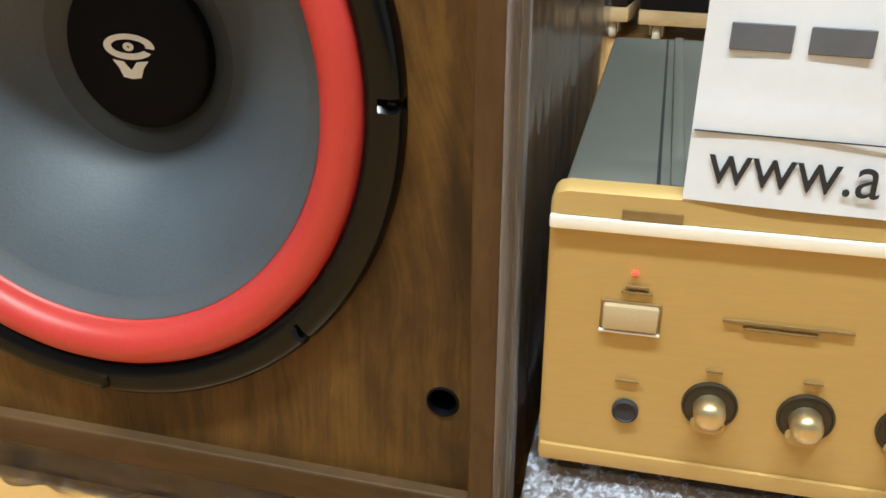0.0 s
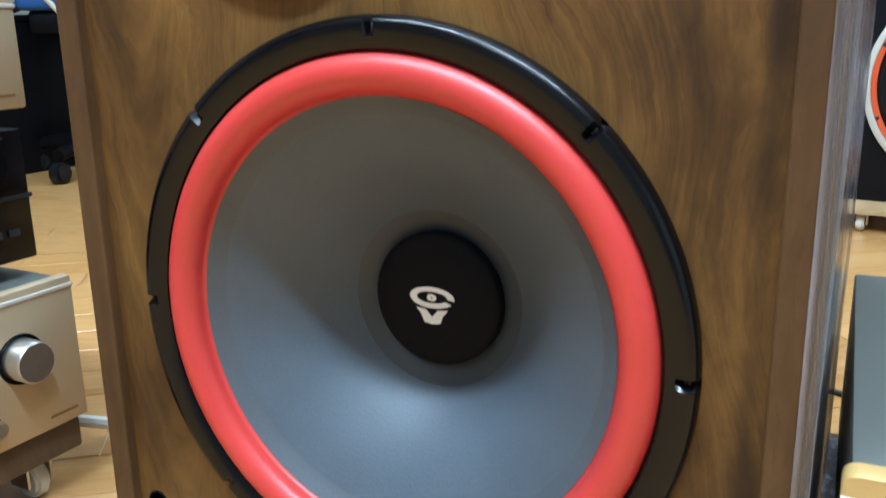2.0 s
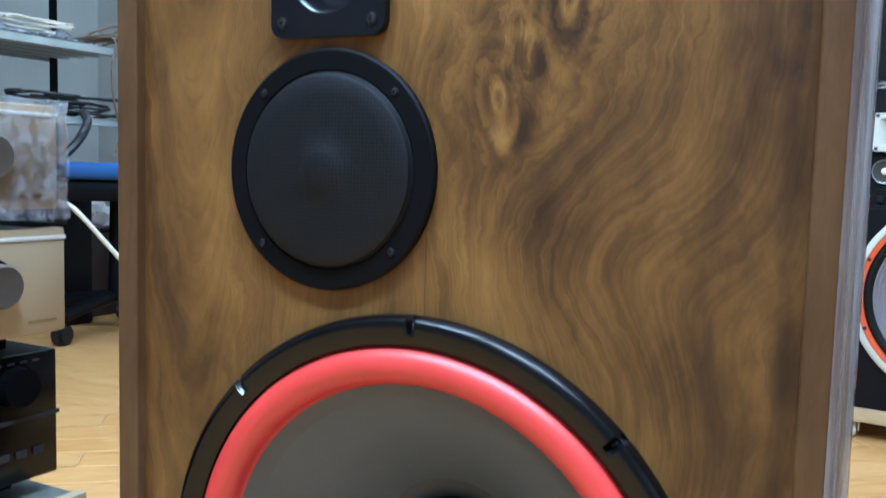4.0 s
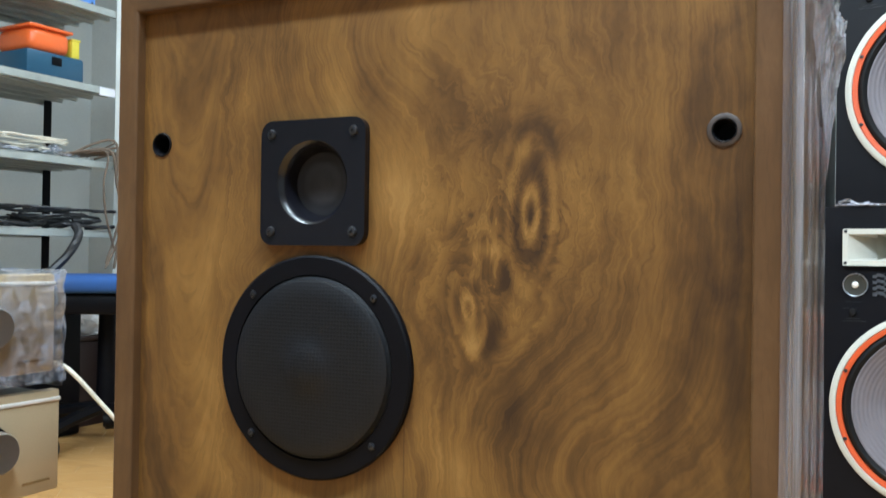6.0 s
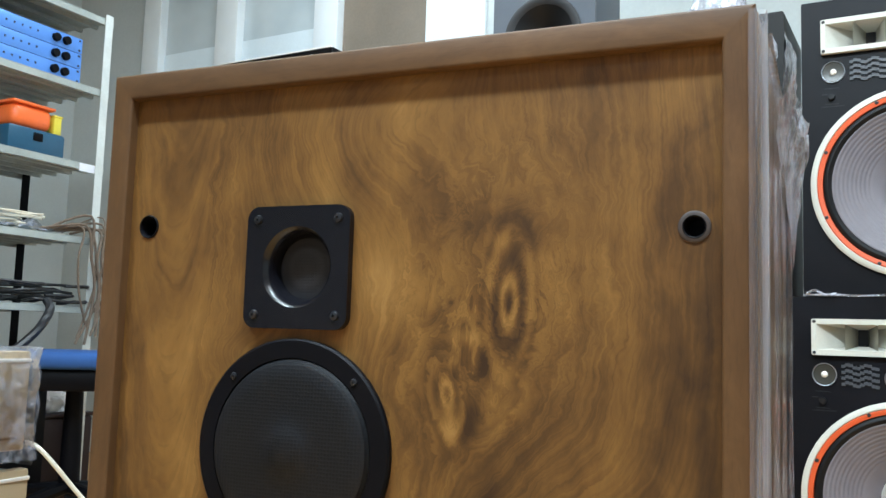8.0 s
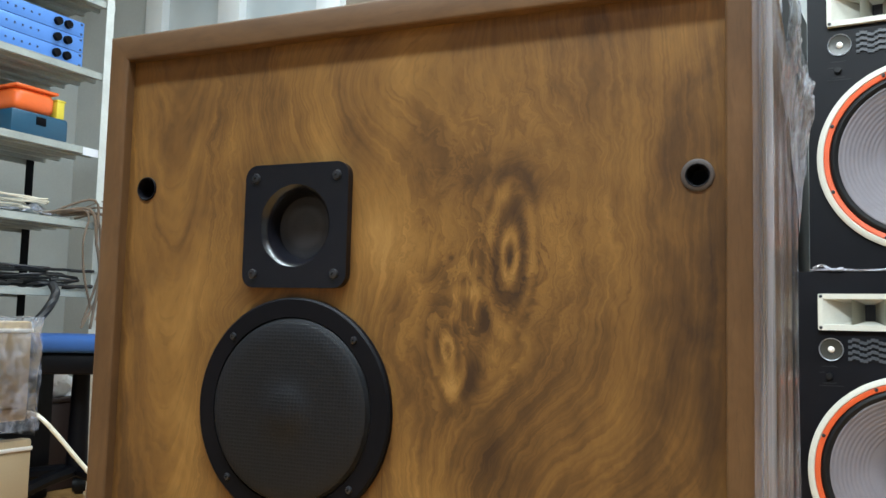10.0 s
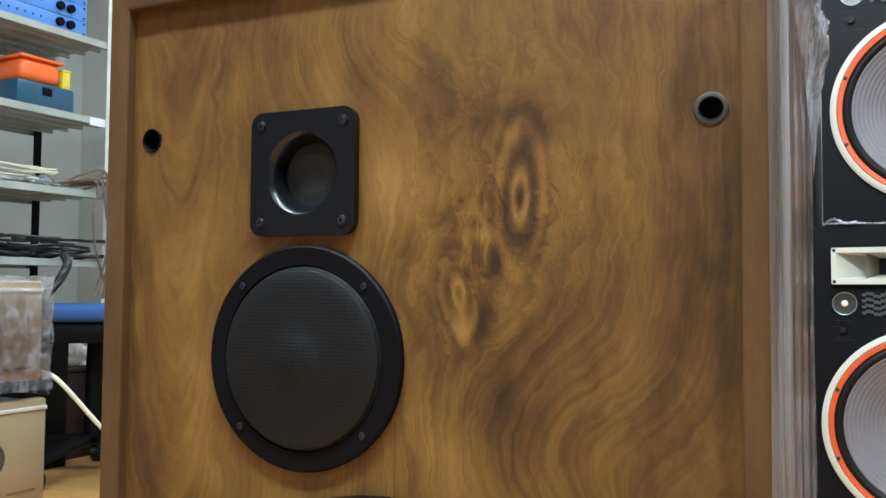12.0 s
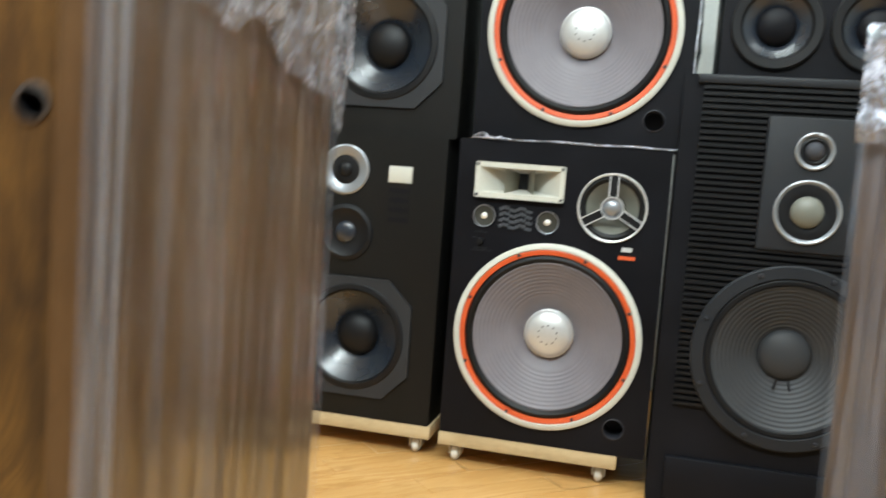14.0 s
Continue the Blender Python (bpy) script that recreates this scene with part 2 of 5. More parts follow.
M_STEEL = plain("steel_screw", (0.55, 0.56, 0.58), 0.3, 1.0, vary=0.15, grain=200)
M_STEELGREY = plain("grey_steel_ring", (0.32, 0.34, 0.37), 0.35, 0.6, vary=0.1, grain=200)
M_DARKSCREW = plain("dark_screw", (0.08, 0.08, 0.09), 0.72, 0.9, grain=200)
M_WHITE = plain("white_print", (0.80, 0.81, 0.83), 0.5, vary=0.05)
M_CAP = plain("black_felt_cap", (0.004, 0.004, 0.006), 0.8, vary=0.25, grain=700, bump=0.25, spec=0.15)
M_GOLD = plain("gold_anodised_panel", (0.50, 0.32, 0.115), 0.42, 0.2, vary=0.07, scale=3, grain=500, bump=0.05, stretch=(0.15, 1, 1))
M_CHAMP = plain("champagne_panel", (0.52, 0.40, 0.25), 0.42, 0.2, vary=0.07, scale=3, grain=500, bump=0.05, stretch=(1, 0.15, 1))
M_BRIGHT = plain("bright_metal_edge", (0.90, 0.88, 0.84), 0.3, 0.25, vary=0.06, grain=300, stretch=(0.2, 1, 1))
M_AMPTOP = plain("grey_green_lid", (0.130, 0.135, 0.122), 0.42, 0.2, vary=0.08, scale=3, grain=400)
# dark brown that paints the shade inside the amplifier's knob recesses
M_WELL = plain("painted_well_shade", (0.030, 0.018, 0.008), 0.5)
M_PRINT = plain("brown_print", (0.22, 0.13, 0.045), 0.6)
M_KNOB = plain("champagne_metal_knob", (0.62, 0.50, 0.30), 0.36, 0.9, vary=0.05, grain=300)
M_INKGREY = plain("grey_ink", (0.10, 0.10, 0.115), 0.6)
M_INK = plain("black_ink", (0.015, 0.015, 0.02), 0.6)
M_CABINET = plain("black_vinyl_cabinet", (0.005, 0.005, 0.007), 0.42, vary=0.35, scale=5, grain=350, bump=0.2, spec=0.16)
M_BROWNBLACK = plain("dark_brown_cabinet", (0.0055, 0.005, 0.0045), 0.5, spec=0.25, vary=0.35, scale=5, grain=250, bump=0.2, stretch=(1, 1, 0.1))
M_GREYBLACK = plain("charcoal_cabinet", (0.006, 0.006, 0.008), 0.5, vary=0.3, grain=300, spec=0.14)
M_PLATE = plain("charcoal_plate", (0.016, 0.017, 0.020), 0.5, spec=0.25, vary=0.15, grain=300)
M_SLATE = plain("slate_grey_laminate", (0.10, 0.115, 0.14), 0.5, vary=0.12, grain=200)
M_WAVE = plain("grey_wave_plastic", (0.055, 0.060, 0.070), 0.45, vary=0.1)
M_SMOKE = plain("smoked_diaphragm", (0.040, 0.039, 0.033), 0.3, vary=0.12, grain=300)
M_FRAMEGREY = plain("dark_grey_driver_frame", (0.024, 0.025, 0.028), 0.5, vary=0.15, grain=250, spec=0.3)
M_OLIVE = plain("olive_grey_diaphragm", (0.15, 0.15, 0.125), 0.4, vary=0.12, grain=300)
M_RINGBROWN = plain("dark_brown_stain", (0.026, 0.016, 0.012), 0.6)
M_KNOBSILVER = plain("brushed_silver_knob", (0.60, 0.59, 0.57), 0.3, 0.95, vary=0.08, grain=300)
M_OFFWHITE = plain("offwhite_frame", (0.54, 0.53, 0.47), 0.45, vary=0.08, grain=200)
M_ORANGE = plain("orange_edge", (0.60, 0.085, 0.02), 0.5, vary=0.12, grain=400)
M_SILVER = plain("silver_dome", (0.66, 0.66, 0.66), 0.42, 0.55, vary=0.08, grain=120)
M_RUBBER = plain("black_rubber", (0.004, 0.004, 0.005), 0.5, spec=0.3, vary=0.25, grain=300)
M_DARKCONE = plain("dark_cone", (0.014, 0.019, 0.028), 0.28, spec=0.8, vary=0.2, grain=300)
M_GREYCONE = plain("grey_ribbed_cone", (0.036, 0.037, 0.040), 0.5, spec=0.3, vary=0.15, grain=300)
M_PALEWOOD = wood("pale_pine", (0.36, 0.25, 0.13), (0.50, 0.37, 0.21), (0.60, 0.46, 0.28), along="x", grain=0.4)
M_DOLLYDARK = wood("worn_brown_board", (0.05, 0.035, 0.024), (0.11, 0.075, 0.05), (0.17, 0.12, 0.085), grain=0.4)
M_WHEEL = plain("white_nylon_wheel", (0.66, 0.65, 0.60), 0.4, vary=0.14, grain=150)
M_PAPER = plain("white_paper", (0.68, 0.69, 0.75), 0.55, vary=0.04, scale=8, grain=200, bump=0.05)
M_WALL = plain("grey_white_wall_paint", (0.50, 0.53, 0.52), 0.7, vary=0.1, scale=2.2, grain=90)
# dark grey for the unseen front wall, chosen to keep bounced light low
M_WALLDIM = plain("bounce_cutting_dark_wall", (0.20, 0.21, 0.22), 0.7, vary=0.12, scale=2.2, grain=90)
M_CEIL = plain("white_ceiling_paint", (0.78, 0.78, 0.76), 0.8, vary=0.05, scale=2, grain=70)
M_RACK = plain("grey_painted_steel", (0.34, 0.37, 0.35), 0.42, 0.1, vary=0.16, scale=9, grain=120)
M_POST = plain("white_painted_steel", (0.54, 0.57, 0.55), 0.4, 0.05, vary=0.12, scale=9, grain=120)
M_UPVC = plain("white_window_frame", (0.80, 0.83, 0.84), 0.35, vary=0.05, grain=150)
M_BLUE = plain("blue_faceplate", (0.10, 0.26, 0.68), 0.38, 0.25, vary=0.1, grain=300)
M_BLUECLOTH = plain("blue_seat_fabric", (0.014, 0.070, 0.24), 0.8, vary=0.14, grain=600, bump=0.3)
M_TEAL = plain("teal_plastic", (0.012, 0.07, 0.13), 0.4, vary=0.12)
M_ORANGEBOX = plain("orange_plastic", (0.85, 0.15, 0.03), 0.4, vary=0.1)
M_YELLOW = plain("yellow_plastic", (0.75, 0.62, 0.06), 0.4, vary=0.1)
M_MAROON = plain("dark_maroon_board", (0.022, 0.010, 0.010), 0.6)
M_CABLE = plain("black_cable", (0.014, 0.014, 0.016), 0.45, vary=0.2)
M_CREAM = plain("cream_cable", (0.68, 0.62, 0.50), 0.45, vary=0.1)
M_STRAW = plain("frayed_tan_wire", (0.14, 0.10, 0.07), 0.7, vary=0.25, scale=20)


def cone_material(name, dark, light, fibre=520.0):
    n = Nodes(name)
    v = n.coords()
    f = n.noise(v, fibre, 3.0)
    big = n.noise(v, 11.0, 4.0)
    n.bump(f, 0.25, 0.0005)
    return n.done(color=n.ramp(n.math("ADD", n.math("MULTIPLY", f, 0.35), n.math("MULTIPLY", big, 0.65)), [(0.3, dark), (0.7, light)]), rough=n.math("ADD", 0.46, n.math("MULTIPLY", big, 0.16)), spec=0.5)


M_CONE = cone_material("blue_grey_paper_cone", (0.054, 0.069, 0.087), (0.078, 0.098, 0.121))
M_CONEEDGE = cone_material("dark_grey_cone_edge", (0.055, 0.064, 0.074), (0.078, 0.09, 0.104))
# throat ring at about half the cone's colour values
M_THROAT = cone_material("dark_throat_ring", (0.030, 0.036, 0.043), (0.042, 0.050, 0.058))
M_MAUVE = cone_material("mauve_grey_cone", (0.135, 0.120, 0.135), (0.185, 0.168, 0.185))


def mesh_cloth(name, color, pitch):
    """Fine perforated metal: a lattice of small dark holes."""
    n = Nodes(name)
    v = n.coords((1 / pitch, 1 / pitch, 1 / pitch))
    cells = n.add("TexVoronoi", {"Vector": v, "Scale": 1.0, "Randomness": 0.15}).outputs["Distance"]
    hole = n.ramp(cells, [(0.28, (0, 0, 0)), (0.42, (1, 1, 1))])
    big = n.noise(n.coords(), 20.0, 3.0)
    n.bump(cells, 0.5, 0.0006)
    return n.done(color=n.mix(hole, tuple(c * 0.18 for c in color), n.ramp(big, [(0.3, tuple(c * 0.75 for c in color)), (0.7, color)])), rough=0.55, spec=0.25)


M_MESH = mesh_cloth("black_perforated_grille", (0.0036, 0.0042, 0.0062), 0.0026)
M_HORNMESH = mesh_cloth("fine_dark_screen", (0.022, 0.022, 0.026), 0.0011)


def floor_material():
    """Honey laminate: each plank a shade of its own."""
    n = Nodes("honey_laminate")
    rnd = n.add("ObjectInfo").outputs["Random"]
    c = n.vec("ADD", n.coords(), n.add("CombineXYZ", {0: n.math("MULTIPLY", rnd, 9.0), 1: n.math("MULTIPLY", rnd, 5.0)}).outputs[0])
    wob = n.math("SUBTRACT", n.noise(n.vec("MULTIPLY", c, (1, 6, 1)), 4.0, 3.0), 0.5)
    g = n.vec("ADD", n.vec("MULTIPLY", c, (2.5, 55, 1)), n.add("CombineXYZ", {1: n.math("MULTIPLY", wob, 7.0)}).outputs[0])
    grain = n.noise(g, 1.0, 4.0)
    base = n.ramp(grain, [(0.3, (0.44, 0.20, 0.055)), (0.5, (0.56, 0.29, 0.092)), (0.7, (0.64, 0.36, 0.13))])
    base = n.mix(n.math("MULTIPLY", rnd, 0.35), base, (0.62, 0.37, 0.15))
    n.bump(grain, 0.06, 0.0004)
    return n.done(color=base, rough=n.math("ADD", 0.16, n.math("MULTIPLY", n.noise(n.coords(), 12.0), 0.16)), coat=0.3, coat_rough=0.12)


M_FLOOR = floor_material()
M_JOINT = plain("pale_floor_joint", (0.62, 0.46, 0.24), 0.5)


def film_material(name, milk, rough=0.1, crease=30.0, stretch=(1, 1, 0.08), strength=0.8, shine=0.85):
    """Clear stretch film: see-through, glossy towards the edge of sight, a little milky along its drawn creases."""
    n = Nodes(name)
    f = n.noise(n.coords(stretch), crease, 4.0, 0.6, 0.4)
    fine = n.noise(n.coords(stretch), crease * 3.1, 3.0, 0.6, 0.2)
    relief = n.add("Bump", {"Height": n.math("ADD", f, n.math("MULTIPLY", fine, 0.5)), "Strength": strength, "Distance": 0.004}).outputs[0]
    gloss = n.add("BsdfGlossy", {"Color": (0.96, 0.97, 1.0, 1), "Roughness": rough, "Normal": relief})
    # film's milkiness, tinted blue to paint in the room's reflection at flat angles
    haze = n.add("BsdfDiffuse", {"Color": (0.76, 0.79, 0.93, 1)})
    clear = n.add("BsdfTransparent", {0: (0.97, 0.97, 0.97, 1)})
    fres = n.add("Fresnel", {"IOR": 1.42, "Normal": relief}).outputs[0]
    amount = n.add("Clamp", {0: n.math("MULTIPLY", fres, 1.4), 2: shine}).outputs[0]
    veil = n.ramp(n.math("ADD", n.math("MULTIPLY", f, 0.6), n.math("MULTIPLY", fine, 0.4)), [(0.44, (milk * 0.12,) * 3), (0.70, (min(1.0, milk * 1.7),) * 3)])
    body = n.add("MixShader", {0: veil, 1: clear.outputs[0], 2: haze.outputs[0]})
    both = n.add("MixShader", {0: amount, 1: body.outputs[0], 2: gloss.outputs[0]})
    n.set(n.tree.nodes["Material Output"].inputs[0], both.outputs[0])
    n.tree.nodes.remove(n.bsdf)
    return n.mat


M_FILM = film_material("clear_stretch_film", 0.11, 0.16, 30.0, (1, 1, 0.03), 0.45, 0.40)
M_FILMCRUMPLE = film_material("crumpled_clear_film", 0.55, 0.12, 45.0, (1, 1, 1), 1.0)
M_FILMEDGE = film_material("bunched_film_edge", 0.34, 0.3, 30.0, (1, 1, 0.02), 0.4, 0.35)
M_FILMLOOSE = film_material("loose_clear_film", 0.26, 0.12, 45.0, (1, 1, 1), 0.7)
M_FILMSKIRT = film_material("thin_clear_film", 0.06, 0.12, 45.0, (1, 1, 1), 0.7)
M_BUBBLE = film_material("bubble_wrap_film", 0.45, 0.12, 120.0, (1, 1, 1), 1.0)


def glass_material():
    n = Nodes("frosted_window_glass")
    f = n.noise(n.coords(), 3.0)
    return n.done(color=n.ramp(f, [(0.3, (0.50, 0.57, 0.60)), (0.7, (0.62, 0.68, 0.70))]), rough=0.2, spec=0.6)


M_GLASS = glass_material()
M_FROST = plain("pale_frosted_film", (0.74, 0.82, 0.86), 0.35, vary=0.05, scale=3)


M_BLIND = plain("brown_blind", (0.20, 0.16, 0.12), 0.6, vary=0.15, scale=4)


def glow(name, color, power):
    n = Nodes(name)
    return n.done(color=color, glow=color, power=power, rough=0.4)


M_LED = glow("red_led", (1.0, 0.05, 0.04), 2.5)
M_TUBE = glow("lit_tube", (1.0, 0.97, 0.92), 6.0)


# ---- mesh helpers ----
def part(name, bm, material, parent=None, label="", smooth=True):
    """Links a bmesh as one mesh object under a thing or a part."""
    me = bpy.data.meshes.new(name)
    bm.to_mesh(me)
    bm.free()
    me.materials.append(material)
    if smooth:
        me.polygons.foreach_set("use_smooth", [True] * len(me.polygons))
        me.set_sharp_from_angle(angle=radians(38))
    ob = new(name, me)
    if parent is not None:
        ob.parent = parent
    if label:
        ob["label"] = label
    return ob


def thing(name, m, label, category, group="", kind=""):
    ob = new(name)
    ob.empty_display_size = 0.05
    ob.matrix_basis = m
    return tagged(ob, label, category, group, kind)


def box(bm, x0, x1, y0, y1, z0, z1, bevel=0.0, seg=2):
    geo = bmesh.ops.create_cube(bm, size=1.0)
    bmesh.ops.scale(bm, vec=(x1 - x0, y1 - y0, z1 - z0), verts=geo["verts"])
    bmesh.ops.translate(bm, vec=((x0 + x1) / 2, (y0 + y1) / 2, (z0 + z1) / 2), verts=geo["verts"])
    if bevel > 0:
        edges = list({e for v in geo["verts"] for e in v.link_edges})
        bmesh.ops.bevel(bm, geom=edges, offset=bevel, segments=seg, affect="EDGES", profile=0.5)
    return bm


def boxed(*a, **k):
    return box(bmesh.new(), *a, **k)


def lathe(profile, cx=0.0, cz=0.0, seg=96, bm=None, shape=None, closed=False):
    """Turns (radius, y) points about the axis along y through (cx, cz). shape(r, y, angle) may move a point."""
    bm = bm or bmesh.new()
    rings = []
    for r, y in profile:
        if r < 1e-6:
            rings.append([bm.verts.new((cx, y, cz))])
            continue
        ring = []
        for i in range(seg):
            a = 2 * math.pi * i / seg
            rr, yy = shape(r, y, a) if shape else (r, y)
            ring.append(bm.verts.new((cx + rr * math.sin(a), yy, cz + rr * math.cos(a))))
        rings.append(ring)
    pairs = list(zip(rings, rings[1:])) + ([(rings[-1], rings[0])] if closed else [])
    for a, b in pairs:
        for i in range(seg):
            j = (i + 1) % seg
            quad = [a[i % len(a)], a[j % len(a)], b[j % len(b)], b[i % len(b)]]
            quad = list(dict.fromkeys(quad))
            if len(quad) > 2:
                bm.faces.new(quad)
    bmesh.ops.recalc_face_normals(bm, faces=bm.faces)
    return bm


def rounded(x0, x1, z0, z1, r, n=6):
    """A rounded rectangle's outline in x and z."""
    out = []
    for cx, cz, a0 in ((x1 - r, z1 - r, 0), (x0 + r, z1 - r, 90), (x0 + r, z0 + r, 180), (x1 - r, z0 + r, 270)):
        for i in range(n + 1):
            a = radians(a0 + 90 * i / n)
            out.append((cx + r * math.cos(a), cz + r * math.sin(a)))
    return out


def slab(outline, y0, y1, bm=None, edge=0.0):
    """A plate with that outline in x and z, from y0 (front) to y1; edge rounds the front rim."""
    bm = bm or bmesh.new()
    cx = sum(p[0] for p in outline) / len(outline)
    cz = sum(p[1] for p in outline) / len(outline)

    def ring(y, inset):
        made = []
        for x, z in outline:
            dx, dz = x - cx, z - cz
            made.append(bm.verts.new((x - math.copysign(min(inset, abs(dx)), dx), y, z - math.copysign(min(inset, abs(dz)), dz))))
        return made

    levels = [(y1, 0.0)] + ([(y0 + edge, 0.0), (y0 + edge * 0.3, edge * 0.3), (y0, edge)] if edge else [(y0, 0.0)])
    rings = [ring(y, i) for y, i in levels]
    for a, b in zip(rings, rings[1:]):
        for i in range(len(a)):
            j = (i + 1) % len(a)
            bm.faces.new((a[i], a[j], b[j], b[i]))
    bm.faces.new(rings[0])
    bm.faces.new(rings[-1])
    bmesh.ops.recalc_face_normals(bm, faces=bm.faces)
    return bm


def holed_plate(outer, holes, y0, y1):
    """A flat plate in x and z with round holes (cx, cz, r): front at y0, back at y1, hole walls between."""
    bm = bmesh.new()
    loops = [outer]
    for h in holes:
        loops.append(h if isinstance(h, list) else [(h[0] + h[2] * math.cos(2 * math.pi * i / 48), h[1] + h[2] * math.sin(2 * math.pi * i / 48)) for i in range(48)])
    for y in (y0, y1):
        edges = []
        for loop in loops:
            vs = [bm.verts.new((x, y, z)) for x, z in loop]
            edges += [bm.edges.new((vs[i], vs[(i + 1) % len(vs)])) for i in range(len(vs))]
        bmesh.ops.triangle_fill(bm, edges=edges, use_beauty=True)
    bm.verts.ensure_lookup_table()
    half = len(bm.verts) // 2
    k = 0
    for loop in loops:
        m = len(loop)
        for i in range(m):
            j = (i + 1) % m
            bm.faces.new((bm.verts[k + i], bm.verts[k + j], bm.verts[half + k + j], bm.verts[half + k + i]))
        k += m
    bmesh.ops.recalc_face_normals(bm, faces=bm.faces)
    return bm


def tube(points, radius, seg=8, bm=None):
    """A round cord through the points, smoothed."""
    bm = bm or bmesh.new()
    pts = [Vector(p) for p in points]
    path = []
    for i in range(len(pts) - 1):
        p0, p1, p2, p3 = pts[max(i - 1, 0)], pts[i], pts[i + 1], pts[min(i + 2, len(pts) - 1)]
        for k in range(6):
            t = k / 6
            path.append(0.5 * (2 * p1 + (p2 - p0) * t + (2 * p0 - 5 * p1 + 4 * p2 - p3) * t * t + (3 * p1 - p0 - 3 * p2 + p3) * t ** 3))
    path.append(pts[-1])
    rings = []
    for i, p in enumerate(path):
        d = (path[min(i + 1, len(path) - 1)] - path[max(i - 1, 0)]).normalized()
        side = d.cross(Vector((0.13, 0.31, 0.94))).normalized()
        up = side.cross(d)
        rings.append([bm.verts.new(p + radius * (math.cos(2 * math.pi * k / seg) * side + math.sin(2 * math.pi * k / seg) * up)) for k in range(seg)])
    for a, b in zip(rings, rings[1:]):
        for k in range(seg):
            bm.faces.new((a[k], a[(k + 1) % seg], b[(k + 1) % seg], b[k]))
    bm.faces.new(rings[0])
    bm.faces.new(rings[-1])
    bmesh.ops.recalc_face_normals(bm, faces=bm.faces)
    return bm


def screw(name, parent, x, y, z, r, material, turn=0.0):
    """A domed cross-head screw."""
    bm = lathe([(r, y + 0.0015), (r, y), (r * 0.8, y - r * 0.45), (r * 0.3, y - r * 0.55), (r * 0.26, y - r * 0.2), (0, y - r * 0.2)], x, z, 16)
    return part(name, bm, material, parent)


# ---- the room ----
ROOM = pose(0, 0, 0, 0, 0, -6)


def structure(name, bm, material, m=Matrix(), label="", category=""):
    ob = part(name, bm, material, None, smooth=False)
    ob.matrix_basis = m
    return tagged(ob, label, category, "", "structure")


floor = structure("floor", boxed(-4.0, 3.3, -3.2, 2.75, FLOOR - 0.1, FLOOR - 0.003), M_JOINT, ROOM, "honey coloured laminate floor with pale joints", "floor")
ceiling = structure("ceiling", boxed(-4.0, 3.3, -3.2, 2.75, CEILING, CEILING + 0.1), M_CEIL, ROOM, "plain white painted ceiling", "ceiling")
structure("wall_left", boxed(-4.1, -4.0, -3.3, 2.85, FLOOR, CEILING), M_WALL, ROOM, "grey white painted wall behind a steel rack", "wall")
structure("wall_right", boxed(3.3, 3.4, -3.3, 2.85, FLOOR, CEILING), M_WALL, ROOM, "grey white painted wall", "wall")
# never in view; its darkness only holds down light bounced onto the drivers
structure("wall_front", boxed(-4.0, 3.3, -3.3, -3.2, FLOOR, CEILING), M_WALLDIM, ROOM, "unseen wall, made dark to cut bounced light", "wall")
WIN = [(-3.312, -2.902), (-2.752, -2.259), (-2.117, -1.627)]
WZ0, WZ1 = 1.72, 2.62
bm = bmesh.new()
box(bm, -4.0, WIN[0][0] - 0.13, 2.75, 2.85, FLOOR, CEILING)
box(bm, WIN[2][1] + 0.3, 3.3, 2.75, 2.85, FLOOR, CEILING)
box(bm, WIN[0][0] - 0.13, WIN[2][1] + 0.3, 2.75, 2.85, FLOOR, WZ0)
box(bm, WIN[0][0] - 0.13, WIN[2][1] + 0.3, 2.75, 2.85, WZ1, CEILING)
structure("wall_back", bm, M_WALL, ROOM, "grey white painted back wall with a white framed window", "wall")

window = thing("window_1", ROOM, "white framed window with frosted panes, closed", "window", kind="structure")
bm = bmesh.new()
x0, x1 = WIN[0][0] - 0.13, WIN[2][1] + 0.3
box(bm, x0, x1, 2.73, 2.84, WZ0, WZ0 + 0.06, 0.006)
box(bm, x0, x1, 2.73, 2.84, WZ1 - 0.06, WZ1, 0.006)
for a, b in ((x0, WIN[0][0]), (WIN[0][1], WIN[1][0]), (WIN[1][1], WIN[2][0]), (WIN[2][1], x1)):
    box(bm, a, b, 2.728, 2.842, WZ0 + 0.06, WZ1 - 0.06, 0.006)
part("window_frame", bm, M_UPVC, window)
for (a, b), mt, text in zip(WIN, (M_GLASS, M_GLASS, M_BLIND), ("frosted grey glass pane", "frosted grey glass pane", "brown blind behind the pane")):
    part("pane", boxed(a - 0.004, b + 0.004, 2.78, 2.788, WZ0 + 0.05, WZ1 - 0.05), mt, window, text, smooth=False)
    if mt is M_GLASS:
        part("frosted_film", boxed(a, b, 2.774, 2.778, WZ0 + 0.06, WZ0 + 0.375), M_FROST, window, "pale frosted film on the lower pane", smooth=False)

# added fittings for the assumed lamps, all out of view
for lx, ly, watts in LAMPS:
    fix = thing("ceiling_light", pose(lx, ly, CEILING, 0, 0, 8), "white batten fitting with a lit tube, added out of view", "ceiling light", "tube lights")
    part("batten", boxed(-0.62, 0.62, -0.04, 0.04, -0.035, 0, 0.006), M_UPVC, fix)
    bm = bmesh.new()
    bmesh.ops.create_cone(bm, cap_ends=True, segments=16, radius1=0.013, radius2=0.013, depth=1.18, matrix=Matrix.Translation((0, 0, -0.055)) @ Euler((0, radians(90), 0)).to_matrix().to_4x4())
    part("tube", bm, M_TUBE, fix, "lit white tube")


